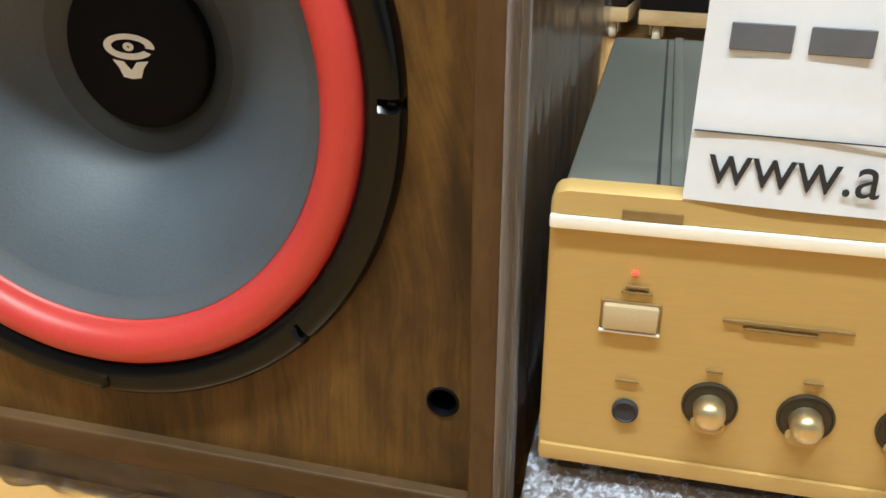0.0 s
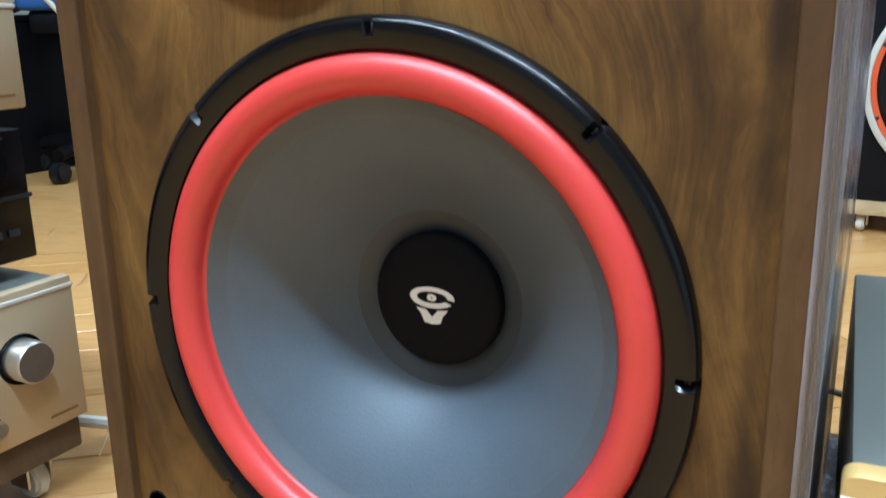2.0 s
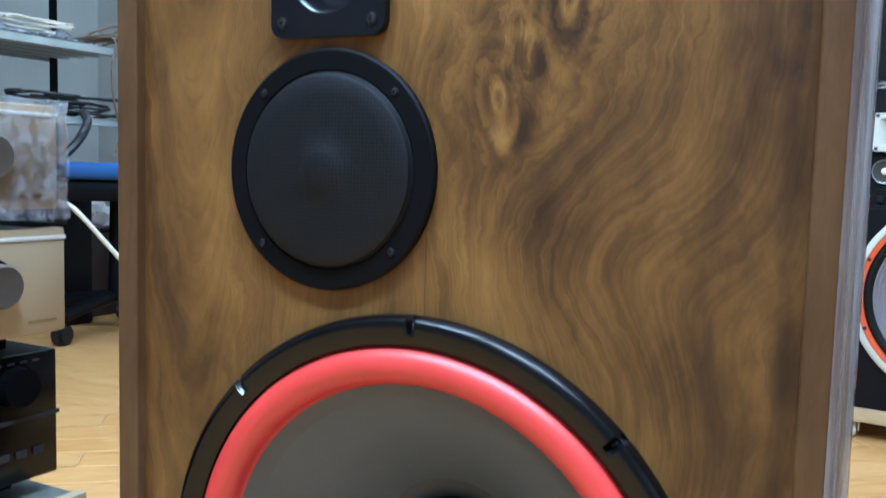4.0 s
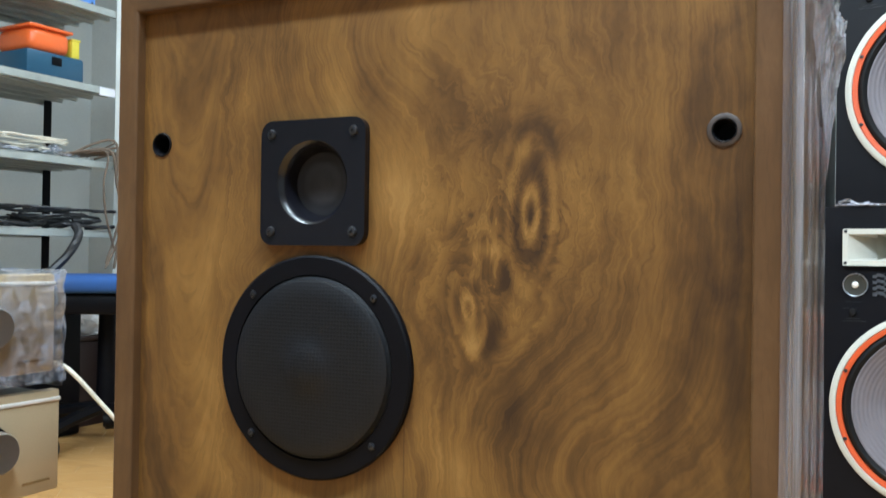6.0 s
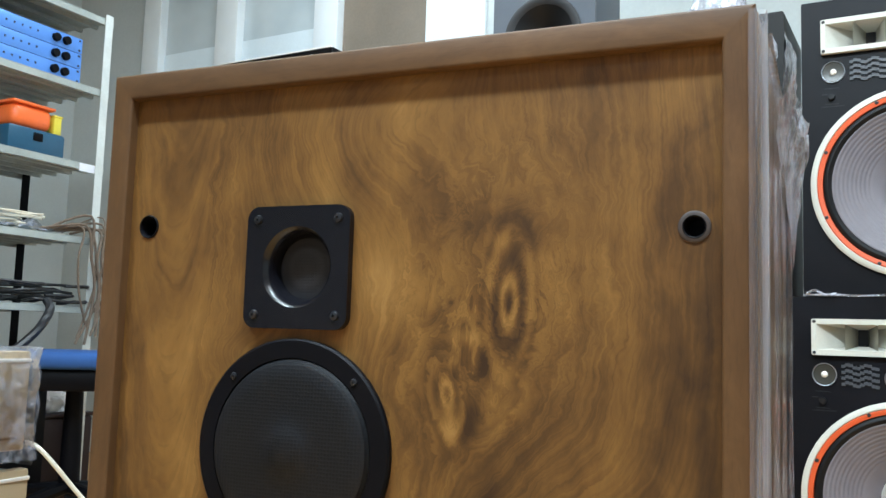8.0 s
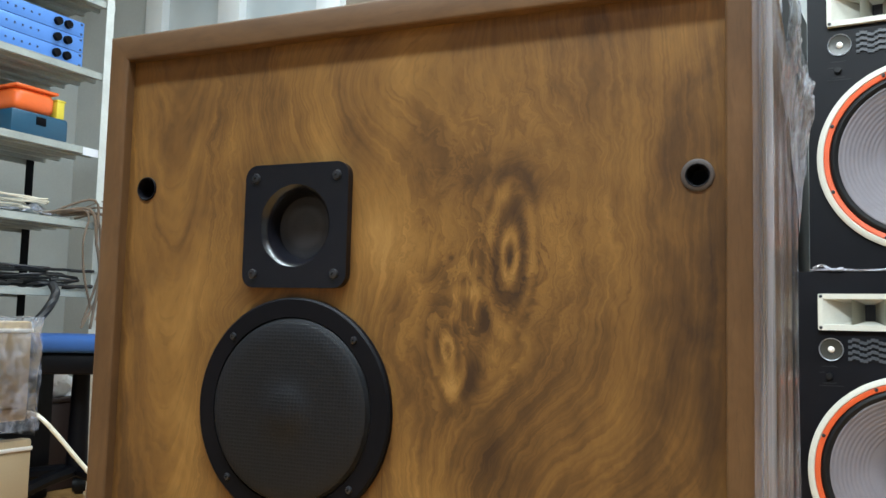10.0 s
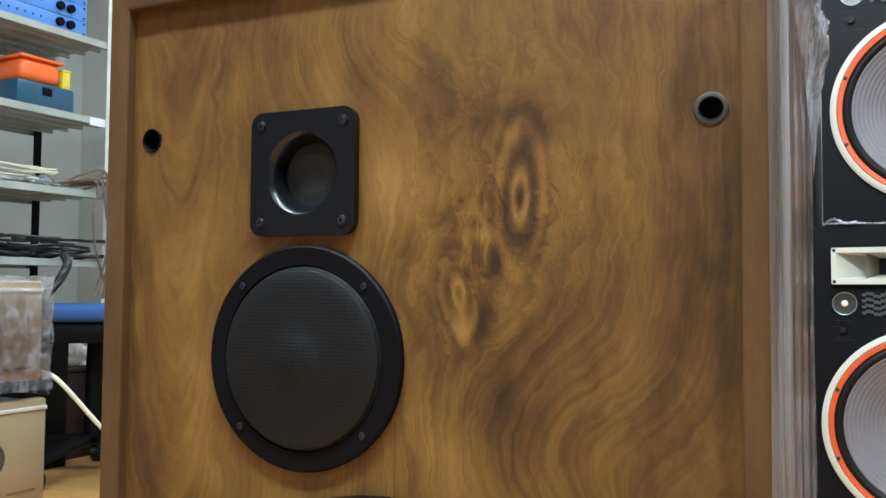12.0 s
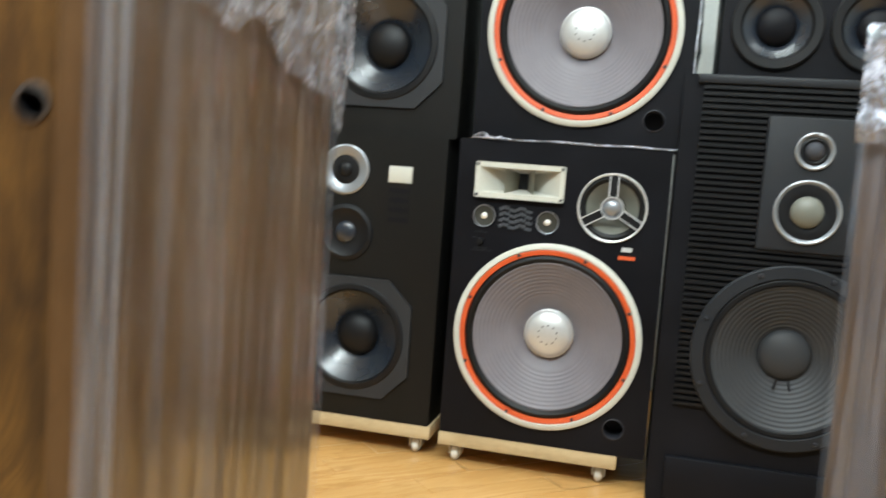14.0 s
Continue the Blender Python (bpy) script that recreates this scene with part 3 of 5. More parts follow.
# ---- the main loudspeaker ----
CX, HALF, INNER = 0.0005, 0.2520, 0.2325
Z0, Z1, ZI0, ZI1 = -0.016, 0.818, 0.006, 0.797
LIP, DEPTH = 0.009, 0.40
SPEAKER_NAME = "walnut floor loudspeaker with a red rimmed woofer, sides wrapped in film"


def shell(parent, right_film=True):
    """Cabinet carcass: four framing boards, baffle with cut-outs, back."""
    def mitred(side):
        bm = bmesh.new()
        o = [(CX - HALF, Z0), (CX + HALF, Z0), (CX + HALF, Z1), (CX - HALF, Z1)]
        i = [(CX - INNER, ZI0), (CX + INNER, ZI0), (CX + INNER, ZI1), (CX - INNER, ZI1)]
        a, b = side, (side + 1) % 4
        quad = [o[a], o[b], i[b], i[a]]
        f = [bm.verts.new((x, -LIP, z)) for x, z in quad]
        k = [bm.verts.new((x, DEPTH, z)) for x, z in quad]
        bm.faces.new(f)
        bm.faces.new(k[::-1])
        for n in range(4):
            m = (n + 1) % 4
            bm.faces.new((f[n], f[m], k[m], k[n]))
        bmesh.ops.recalc_face_normals(bm, faces=bm.faces)
        edges = [e for e in bm.edges if abs(e.verts[0].co.y + LIP) < 1e-5 and abs(e.verts[1].co.y + LIP) < 1e-5]
        edges = [e for e in edges if not ((e.verts[0] in (f[1], f[2]) and e.verts[1] in (f[1], f[2])) or (e.verts[0] in (f[0], f[3]) and e.verts[1] in (f[0], f[3])))]
        bmesh.ops.bevel(bm, geom=edges, offset=0.0022, segments=3, affect="EDGES", profile=0.5)
        return bm
    part("bottom_board", mitred(0), M_FRAME_X, parent)
    part("side_board", mitred(1), M_FRAME, parent)
    # added sheet that carries the lightened walnut, so the side looks lit
    part("side_veneer", boxed(CX + HALF - 0.001, CX + HALF + 0.0008, 0.004, DEPTH - 0.001, Z0 + 0.001, Z1 - 0.001), M_SIDE, parent, "added walnut sheet, lightened to look better lit", smooth=False)
    part("top_board", mitred(2), M_FRAME_X, parent)
    part("side_board", mitred(3), M_FRAME, parent)
    part("back_panel", boxed(CX - INNER, CX + INNER, DEPTH - 0.018, DEPTH - 0.002, ZI0, ZI1), M_FRAME, parent, smooth=False)


WOOF, WR = (0.002, 0.2375), 0.1965
MID, MR = (-0.0665, 0.5255), 0.0805
TWT = (-0.0675, 0.6585)
SOCKETS = [(-0.214, 0.062), (0.216, 0.066), (-0.213, 0.692), (0.216, 0.683)]

speaker = thing("floor_loudspeaker", Matrix(), SPEAKER_NAME, "loudspeaker", "pair of walnut loudspeakers")
shell(speaker)
outer = [(CX - INNER, ZI0), (CX + INNER, ZI0), (CX + INNER, ZI1), (CX - INNER, ZI1)]
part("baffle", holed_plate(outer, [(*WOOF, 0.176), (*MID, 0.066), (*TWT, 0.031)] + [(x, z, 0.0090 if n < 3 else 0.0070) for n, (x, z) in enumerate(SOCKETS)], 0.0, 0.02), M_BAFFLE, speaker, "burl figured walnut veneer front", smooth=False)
plinth = boxed(CX - HALF + 0.05, CX + HALF - 0.02, 0.012, DEPTH - 0.02, FLOOR, Z0, 0.004)
part("plinth", plinth, M_FRAME_X, speaker, "recessed dark wooden plinth")

woofer = part("woofer", lathe([(0.172, 0.022), (0.172, 0.0), (WR, 0.0), (WR, -0.001)], *WOOF), M_BLACK_MATT, speaker, "fifteen inch woofer with red surround")


def notched(r, y, a):
    off = abs((a + math.pi / 8) % (math.pi / 4) - math.pi / 8)
    if off < 0.015 and r > 0.1845:
        return r - (0.002 if r > 0.195 else 0.0), max(y, -0.0045)
    return r, y


part("gasket", lathe([(0.1760, 0.002), (0.1766, -0.0075), (0.1785, -0.0092), (0.184, -0.0104), (0.189, -0.0114), (0.1925, -0.0112), (0.1952, -0.0090), (WR, -0.005), (WR, 0.0)], *WOOF, 320, shape=notched), M_BLACK, woofer, "glossy black pressed metal rim with eight bolt notches")
for i in range(8):
    a = i * math.pi / 4
    x, z = WOOF[0] + 0.1895 * math.sin(a), WOOF[1] + 0.1895 * math.cos(a)
    screw("bolt", woofer, x, -0.0045, z, 0.0027, M_DARKSCREW)
roll = [(0.1765, 0.002)]
for i in range(17):
    a = math.pi * i / 16
    roll.append((0.1638 + 0.0124 * math.cos(a), -0.001 - 0.0130 * math.sin(a)))
roll += [(0.1506, 0.0015), (0.1485, 0.003)]
part("surround", lathe(roll, *WOOF, 160), M_RED, woofer, "bright red half roll foam surround")
part("cone_edge", lathe([(0.1492, 0.002), (0.144, 0.0065), (0.139, 0.0105), (0.1385, 0.0108)], *WOOF, 128), M_CONEEDGE, woofer, "dark grey glue band")
cone = [(0.1386 - 0.0736 * t, 0.0107 + 0.0593 * t - 0.006 * math.sin(math.pi * t)) for t in [i / 16 for i in range(17)]]
part("cone", lathe(cone, *WOOF, 160), M_CONE, woofer, "blue grey paper cone")
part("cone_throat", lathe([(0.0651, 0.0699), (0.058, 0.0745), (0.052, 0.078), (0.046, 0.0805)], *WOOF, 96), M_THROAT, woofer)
CAPR, CAPY, CAPH = 0.0490, 0.0715, 0.0085
cap = [(CAPR, CAPY + 0.007), (CAPR, CAPY)] + [(CAPR * math.cos(t), CAPY - CAPH * math.sin(t)) for t in [math.pi / 2 * i / 12 for i in range(1, 13)]]
cap[-1] = (0.0, CAPY - CAPH)
dust = part("dust_cap", lathe(cap, *WOOF, 72), M_CAP, woofer, "black felt dust cap with a white emblem")


def on_cap(x, z, lift=0.0006):
    r = min(math.hypot(x, z) / CAPR, 0.99)
    return Vector((WOOF[0] + x, CAPY - CAPH * math.sqrt(1 - r * r) - lift, WOOF[1] + z))


def emblem():
    """An open ellipse with a dot over a small open wedge, laid on the dome."""
    bm = bmesh.new()

    def strip(a, b):
        va, vb = [bm.verts.new(on_cap(*p)) for p in a], [bm.verts.new(on_cap(*p)) for p in b]
        for i in range(len(va) - 1):
            bm.faces.new((va[i], va[i + 1], vb[i + 1], vb[i]))

    n = 40
    arc = [radians(-8 + (352 - 14) * i / n) for i in range(n + 1)]
    strip([(0.0175 * math.cos(a), 0.004 + 0.0078 * math.sin(a)) for a in arc], [(0.0118 * math.cos(a), 0.0042 + 0.0042 * math.sin(a)) for a in arc])
    disc = [radians(18 * i) for i in range(21)]
    strip([(0.0038 * math.cos(a), 0.004 + 0.0026 * math.sin(a)) for a in disc], [(0.0008 * math.cos(a), 0.004 + 0.0006 * math.sin(a)) for a in disc])
    strip([(-0.0125, -0.0042), (-0.0085, -0.0090), (-0.0062, -0.0148)], [(-0.0045, -0.0050), (-0.0022, -0.0078), (0.0, -0.0100)])
    strip([(-0.0062, -0.0148), (0.0, -0.0158), (0.0062, -0.0148)], [(0.0, -0.0100), (0.0, -0.0099), (0.0, -0.0100)])
    strip([(0.0062, -0.0148), (0.0085, -0.0090), (0.0125, -0.0042)], [(0.0, -0.0100), (0.0022, -0.0078), (0.0045, -0.0050)])
    bmesh.ops.recalc_face_normals(bm, faces=bm.faces)
    return bm


part("emblem", emblem(), M_WHITE, dust, "white printed emblem", smooth=False)

mid = part("midrange", lathe([(0.0655, 0.022), (0.0655, 0.0), (0.0655, -0.004), (0.0665, -0.0055), (0.0790, -0.0055), (MR, -0.004), (MR, 0.0)], *MID, 96), M_BLACK_MATT, speaker, "black round midrange driver behind a perforated grille")
dome = [(0.0656, -0.0045), (0.0642, -0.0060), (0.0636, -0.0080), (0.061, -0.0092), (0.05, -0.0098), (0.030, -0.0103), (0.018, -0.0108), (0.014, -0.0122), (0.008, -0.0133), (0.0, -0.0137)]
part("grille", lathe(dome, *MID, 96), M_MESH, mid, "black perforated metal grille with a raised centre")
for sx in (-1, 1):
    for sz in (-1, 1):
        screw("screw", mid, MID[0] + sx * 0.0512, -0.0055, MID[1] + sz * 0.0512, 0.0028, M_BLACKSCREW)

twt_plate = holed_plate(rounded(TWT[0] - 0.0442, TWT[0] + 0.0442, TWT[1] - 0.0455, TWT[1] + 0.0455, 0.010), [(*TWT, 0.0302)], -0.0065, 0.0)
tweeter = part("horn_tweeter", twt_plate, M_HORN, speaker, "square glossy black horn tweeter")
part("horn", lathe([(0.0303, -0.0065), (0.0292, -0.0058), (0.0276, -0.0042), (0.0260, -0.0016), (0.0248, 0.0018), (0.0238, 0.0055), (0.0232, 0.010)], *TWT, 72), M_HORN, tweeter)
part("screen", lathe([(0.0233, 0.0098), (0.015, 0.0085), (0.008, 0.0077), (0.0, 0.0074)], *TWT, 48), M_HORNMESH, tweeter)
for sx in (-1, 1):
    for sz in (-1, 1):
        screw("screw", tweeter, TWT[0] + sx * 0.0347, -0.0065, TWT[1] + sz * 0.0355, 0.0038, M_BLACKSCREW)

part("socket_ring", lathe([(0.0100, 0.0), (0.0100, -0.0006), (0.0096, -0.0009), (0.0074, -0.0009), (0.0074, 0.0)], *SOCKETS[3], 32), M_RINGBROWN, speaker, "brown stained ring round a grille socket")
for x, z in SOCKETS:
    k = 0.78 if (x, z) == SOCKETS[3] else 1.0
    part("grille_socket", lathe([(0.0096 * k, 0.0), (0.0096 * k, -0.0008), (0.0090 * k, -0.0012), (0.0083 * k, -0.0008), (0.0076 * k, 0.003), (0.0074 * k, 0.016), (0.0, 0.0165)], x, z, 32), M_BLACK_MATT, speaker, "black plastic grille socket")


def ripple_sheet(u0, u1, v0, v1, nu, nv, place, lift):
    """A creased sheet: place(u, v, h) gives the point at height h off the surface."""
    bm = bmesh.new()
    grid = [[bm.verts.new(place(u0 + (u1 - u0) * i / nu, v0 + (v1 - v0) * j / nv, lift(u0 + (u1 - u0) * i / nu, v0 + (v1 - v0) * j / nv))) for j in range(nv + 1)] for i in range(nu + 1)]
    for i in range(nu):
        for j in range(nv):
            bm.faces.new((grid[i][j], grid[i + 1][j], grid[i + 1][j + 1], grid[i][j + 1]))
    bmesh.ops.recalc_face_normals(bm, faces=bm.faces)
    return bm


def drawn(u, v):
    return 0.0015 + 0.004 * max(0.0, u / 0.4) ** 0.8 + 0.004 * abs(noise.noise(Vector((u * 38, v * 1.6, 3.1)))) + 0.0025 * abs(noise.noise(Vector((u * 120, v * 5, 7.7))))


def wrap_side(parent_name, label, m=Matrix()):
    wrap = thing(parent_name, m, label, "plastic wrap", "film round the loudspeakers")
    bm = ripple_sheet(0.002, DEPTH + 0.004, Z0, Z1 - 0.002, 60, 70, lambda u, v, h: (CX + HALF + h, u, v), drawn)
    part("side_sheet", bm, M_FILM, wrap, "clear film drawn tight in upright creases")

    def bunched(u, v, h):
        """From the front face round the corner and a little way along the side, standing off it."""
        reach = 0.026 + 0.008 * noise.noise(Vector((v * 3.1, 0.4, 8.0)))
        off = 0.0040 + 0.002 * noise.noise(Vector((v * 2.3, 5.0, 1.0))) + h
        if u < 0.3:
            k = u / 0.3
            return (CX + HALF - 0.004 + (0.004 + off) * math.sin(k * math.pi / 2), -LIP - 0.0018 - h * 0.2 + 0.006 * (1 - math.cos(k * math.pi / 2)), v)
        k = (u - 0.3) / 0.7
        return (CX + HALF + off * (1 - 0.75 * k * k), -LIP + 0.0042 + k * reach, v)
    bm = ripple_sheet(0.0, 1.0, Z0, Z1 - 0.004, 36, 90, bunched, lambda u, v: 0.0008 + 0.004 * abs(noise.noise(Vector((u * 7, v * 2.0, 14.0)))) * min(1, u / 0.25) + 0.0012 * abs(noise.noise(Vector((u * 25, v * 9.0, 2.0)))))
    part("bunched_edge", bm, M_FILMEDGE, wrap, "milky film bunched round the front edge")

    def crumple(u, v):
        return 0.005 + 0.013 * abs(noise.noise(Vector((u * 17, v * 9, 1.3)))) * min(1, (u - 0.05) / 0.2 + 0.25) + 0.006 * abs(noise.noise(Vector((u * 60, v * 40, 5.0))))
    def ragged(u, v, h):
        t = (v - (Z1 - 0.13)) / 0.134
        low = Z1 - 0.05 - 0.06 * max(0, (u - 0.08) / 0.33) ** 1.5 - 0.05 * noise.noise(Vector((u * 14, 0.3, 2.0)))
        return (CX + HALF + 0.008 + h * min(1, t * 1.4), u, low + t * (Z1 + 0.004 - low))
    bm = ripple_sheet(0.06, DEPTH + 0.012, Z1 - 0.13, Z1 + 0.004, 48, 30, ragged, crumple)
    part("crumpled_corner", bm, M_FILMCRUMPLE, wrap, "bunched shiny film at the top rear corner")
    bm = ripple_sheet(CX - HALF, CX + HALF + 0.006, 0.06, DEPTH, 40, 30, lambda u, v, h: (u, v, Z1 + h), lambda u, v: 0.001 + 0.005 * abs(noise.noise(Vector((u * 22, v * 25, 9.0)))) + 0.045 * abs(noise.noise(Vector((u * 30, v * 11, 4.0)))) * math.exp(-((u + 0.235) / 0.05) ** 2))
    part("top_sheet", bm, M_FILMCRUMPLE, wrap, "loose film folded over the top")
    bm = ripple_sheet(CX - HALF + 0.07, CX + HALF, 0.0, 1.0, 70, 10, lambda u, v, h: (u, 0.010 - h - 0.005 * v * v, Z0 - 0.002 + (FLOOR + 0.004 - Z0) * v), lambda u, v: 0.001 + 0.012 * abs(noise.noise(Vector((u * 26, v * 2.2, 12.0)))) * (0.3 + v))
    part("loose_skirt", bm, M_FILMSKIRT, wrap, "loose film bunched under the cabinet")
    return wrap


film_main = wrap_side("plastic_wrap", "clear stretch film with upright creases on the loudspeaker side")


# ---- loudspeakers along the back ----
ROW = pose(0.262, 1.685, 0, 0, 0, -6)


def castered_board(name, x0, x1, depth, m, label, material, z_top):
    """A flat board on four swivel casters."""
    dolly = thing(name, m, label, "dolly", "furniture dollies")
    part("board", boxed(x0, x1, 0.0, depth, z_top - 0.034, z_top, 0.003), material, dolly)
    r = 0.021
    for x in (x0 + 0.04, x1 - 0.04):
        for y in (0.035, depth - 0.05):
            c = bmesh.new()
            box(c, x - 0.018, x + 0.018, y - 0.02, y + 0.02, z_top - 0.038, z_top - 0.034)
            for s in (-1, 1):
                box(c, x + s * 0.014 - 0.0015, x + s * 0.014 + 0.0015, y - 0.012, y + 0.016, FLOOR + r * 0.8, z_top - 0.038)
            fork = part("caster", c, M_STEEL, dolly, "swivel caster", smooth=False)
            w = bmesh.new()
            bmesh.ops.create_cone(w, cap_ends=True, segments=24, radius1=r, radius2=r, depth=0.018, matrix=Matrix.Translation((x, y + 0.002, FLOOR + r)) @ Euler((0, radians(90), 0)).to_matrix().to_4x4())
            bmesh.ops.bevel(w, geom=[e for e in w.edges if len(e.link_faces) == 2 and any(len(f.verts) > 4 for f in e.link_faces)], offset=0.004, segments=2, affect="EDGES")
            part("wheel", w, M_WHEEL, fork, "white nylon wheel")
    return dolly


def cabinet_body(parent, x0, x1, z0, z1, depth, material, holes=()):
    """A hollow cabinet: five panels and a front board cut out for its drivers."""
    bm = boxed(x0, x1, 0.014, depth, z0, z1, 0.003, 2)
    front = [f for f in bm.faces if abs(f.calc_center_median().y - 0.014) < 1e-4]
    bmesh.ops.delete(bm, geom=front, context="FACES")
    cab = part("cabinet", bm, material, parent)
    part("front_board", holed_plate(rounded(x0, x1, z0, z1, 0.004, 3), holes, 0.0, 0.014), material, parent, smooth=False)
    return cab


def ribbed(r0, y0, r1, y1, ribs, height):
    """A cone profile with concentric ribs."""
    n = ribs * 6
    return [(r0 + (r1 - r0) * i / n, y0 + (y1 - y0) * i / n - height * (0.5 + 0.5 * math.sin(2 * math.pi * ribs * i / n))) for i in range(n + 1)]


def dome_profile(r, y, h, n=10):
    pts = [(r * math.cos(math.pi / 2 * i / n), y - h * math.sin(math.pi / 2 * i / n)) for i in range(n)]
    return pts + [(0.0, y - h)]


def five_way(m, label):
    """Black loudspeaker: white horn, two small domes, spoked midrange, big woofer with a white and orange rim."""
    sp = thing("floor_loudspeaker", m, label, "loudspeaker", "stack of white rimmed loudspeakers")
    cabinet_body(sp, -0.045, 0.447, 0.0, 0.716, 0.34, M_CABINET, [(0.196, 0.262, 0.205), (0.371, 0.063, 0.0225), [(0.008, 0.590), (0.203, 0.590), (0.203, 0.654), (0.008, 0.654)], (0.323, 0.578, 0.071)])
    cx, cz, r = 0.196, 0.262, 0.222
    wf = part("woofer", lathe([(r, 0.001), (r, -0.008), (r - 0.004, -0.011), (r - 0.013, -0.011), (r - 0.0145, -0.008)], cx, cz, 96), M_OFFWHITE, sp, "large woofer with off white rim")
    part("orange_ring", lathe([(r - 0.0145, -0.0085), (r - 0.017, -0.0100), (r - 0.026, -0.0085), (r - 0.027, -0.003)], cx, cz, 96), M_ORANGE, wf, "orange gasket ring")
    part("surround", lathe([(r - 0.027, -0.003), (r - 0.031, -0.007), (r - 0.037, -0.008), (r - 0.043, -0.003), (r - 0.0455, 0.0)], cx, cz, 96), M_RUBBER, wf, "black rubber surround")
    prof = [(r - 0.0455, 0.0)] + ribbed(r - 0.047, 0.0, 0.095, 0.042, 9, 0.0012) + [(0.09, 0.044), (0.058, 0.062)]
    part("cone", lathe(prof, cx, cz, 96), M_MAUVE, wf, "mauve grey ribbed paper cone")
    cap = part("dust_cap", lathe([(0.0595, 0.060), (0.0595, 0.050)] + dome_profile(0.057, 0.049, 0.022), cx, cz, 48), M_SILVER, wf, "silver dome with small vent holes")
    for i in range(10):
        a = 2 * math.pi * i / 10
        x, z = cx + 0.022 * math.sin(a), cz + 0.022 * math.cos(a)
        part("vent", lathe([(0.0024, 0.0290), (0.0, 0.0278)], x, z, 8), M_INK, cap)
    for i in range(8):
        a = math.pi * (i + 0.5) / 4
        screw("bolt", wf, cx + (r - 0.019) * math.sin(a), -0.0095, cz + (r - 0.019) * math.cos(a), 0.0045, M_INK)
    hx0, hx1, hz0, hz1 = 0.0, 0.211, 0.580, 0.664
    rim = [(hx0 + 0.010, hz0 + 0.012), (hx1 - 0.010, hz0 + 0.012), (hx1 - 0.010, hz1 - 0.012), (hx0 + 0.010, hz1 - 0.012)]
    horn = part("horn", holed_plate(rounded(hx0, hx1, hz0, hz1, 0.004, 3), [rim], -0.014, 0.0), M_OFFWHITE, sp, "off white multi cell horn flare", smooth=False)
    mxh, mzh = (hx0 + hx1) / 2, (hz0 + hz1) / 2
    throat = [(mxh - 0.021, mzh - 0.019), (mxh + 0.021, mzh - 0.019), (mxh + 0.021, mzh + 0.019), (mxh - 0.021, mzh + 0.019)]
    bm = bmesh.new()
    a = [bm.verts.new((x, -0.0138, z)) for x, z in rim]
    c = [bm.verts.new((x, 0.055, z)) for x, z in throat]
    for k in range(4):
        bm.faces.new((a[k], a[(k + 1) % 4], c[(k + 1) % 4], c[k]))
    part("flare", bm, M_OFFWHITE, horn, smooth=False)
    bm = bmesh.new()
    bm.faces.new([bm.verts.new((x, 0.0545, z)) for x, z in throat])
    part("throat", bm, M_INK, horn, smooth=False)
    for s in (-1, 1):
        bm = bmesh.new()
        q = [(mxh + s * 0.034, -0.010, hz0 + 0.0125), (mxh + s * 0.034, -0.010, hz1 - 0.0125), (mxh + s * 0.011, 0.050, mzh + 0.02), (mxh + s * 0.011, 0.050, mzh - 0.02)]
        bm.faces.new([bm.verts.new(p) for p in q])
        bmesh.ops.solidify(bm, geom=list(bm.faces), thickness=0.003)
        part("vane", bm, M_OFFWHITE, horn, smooth=False)
    for sx in (hx0 + 0.006, hx1 - 0.006):
        for sz in (hz0 + 0.006, hz1 - 0.006):
            screw("screw", horn, sx, -0.014, sz, 0.004, M_INK)
    for x, z in ((0.026, 0.536), (0.177, 0.532)):
        tw = part("dome_tweeter", lathe([(0.0265, 0.0), (0.0265, -0.004), (0.0260, -0.0048), (0.0248, -0.0044), (0.0242, -0.001)], x, z, 40), M_STEELGREY, sp, "small dome tweeter in a silver ring")
        part("diaphragm", lathe([(0.0238, -0.0030), (0.012, -0.0010), (0.006, -0.0012)], x, z, 32), M_SMOKE, tw)
        part("dome", lathe(dome_profile(0.0075, -0.0012, 0.005, 6), x, z, 24), M_BRIGHT, tw)
    for k in range(4):
        bm = bmesh.new()
        for s in range(10):
            x = 0.062 + 0.078 * s / 10
            z = 0.512 + 0.0135 * k + 0.004 * math.sin(s * 1.26)
            box(bm, x, x + 0.0079, -0.004, 0.001, z, z + 0.007)
        part("diffuser_slat", bm, M_WAVE, sp, "grey wavy diffuser slat", smooth=False)
    mx, mz, mr = 0.323, 0.578, 0.080
    md = part("midrange", lathe([(mr, 0.0), (mr, -0.006), (mr - 0.002, -0.008), (mr - 0.005, -0.007), (mr - 0.006, -0.002)], mx, mz, 64), M_SILVER, sp, "midrange driver with a three spoke silver guard")
    part("surround", lathe([(mr - 0.005, -0.003), (0.068, -0.004), (0.060, 0.002)], mx, mz, 56), M_RUBBER, md)
    part("cone", lathe([(0.0605, 0.002), (0.045, 0.014), (0.028, 0.026)], mx, mz, 48), M_OLIVE, md, "olive grey cone")
    part("hub_ring", lathe([(0.0265, -0.005), (0.0265, -0.0085), (0.0235, -0.0085), (0.0235, -0.005)], mx, mz, 40), M_SILVER, md)
    part("hub", lathe([(0.0235, -0.004), (0.019, -0.004)] + dome_profile(0.0185, -0.004, 0.010, 6), mx, mz, 32), M_STEELGREY, md)
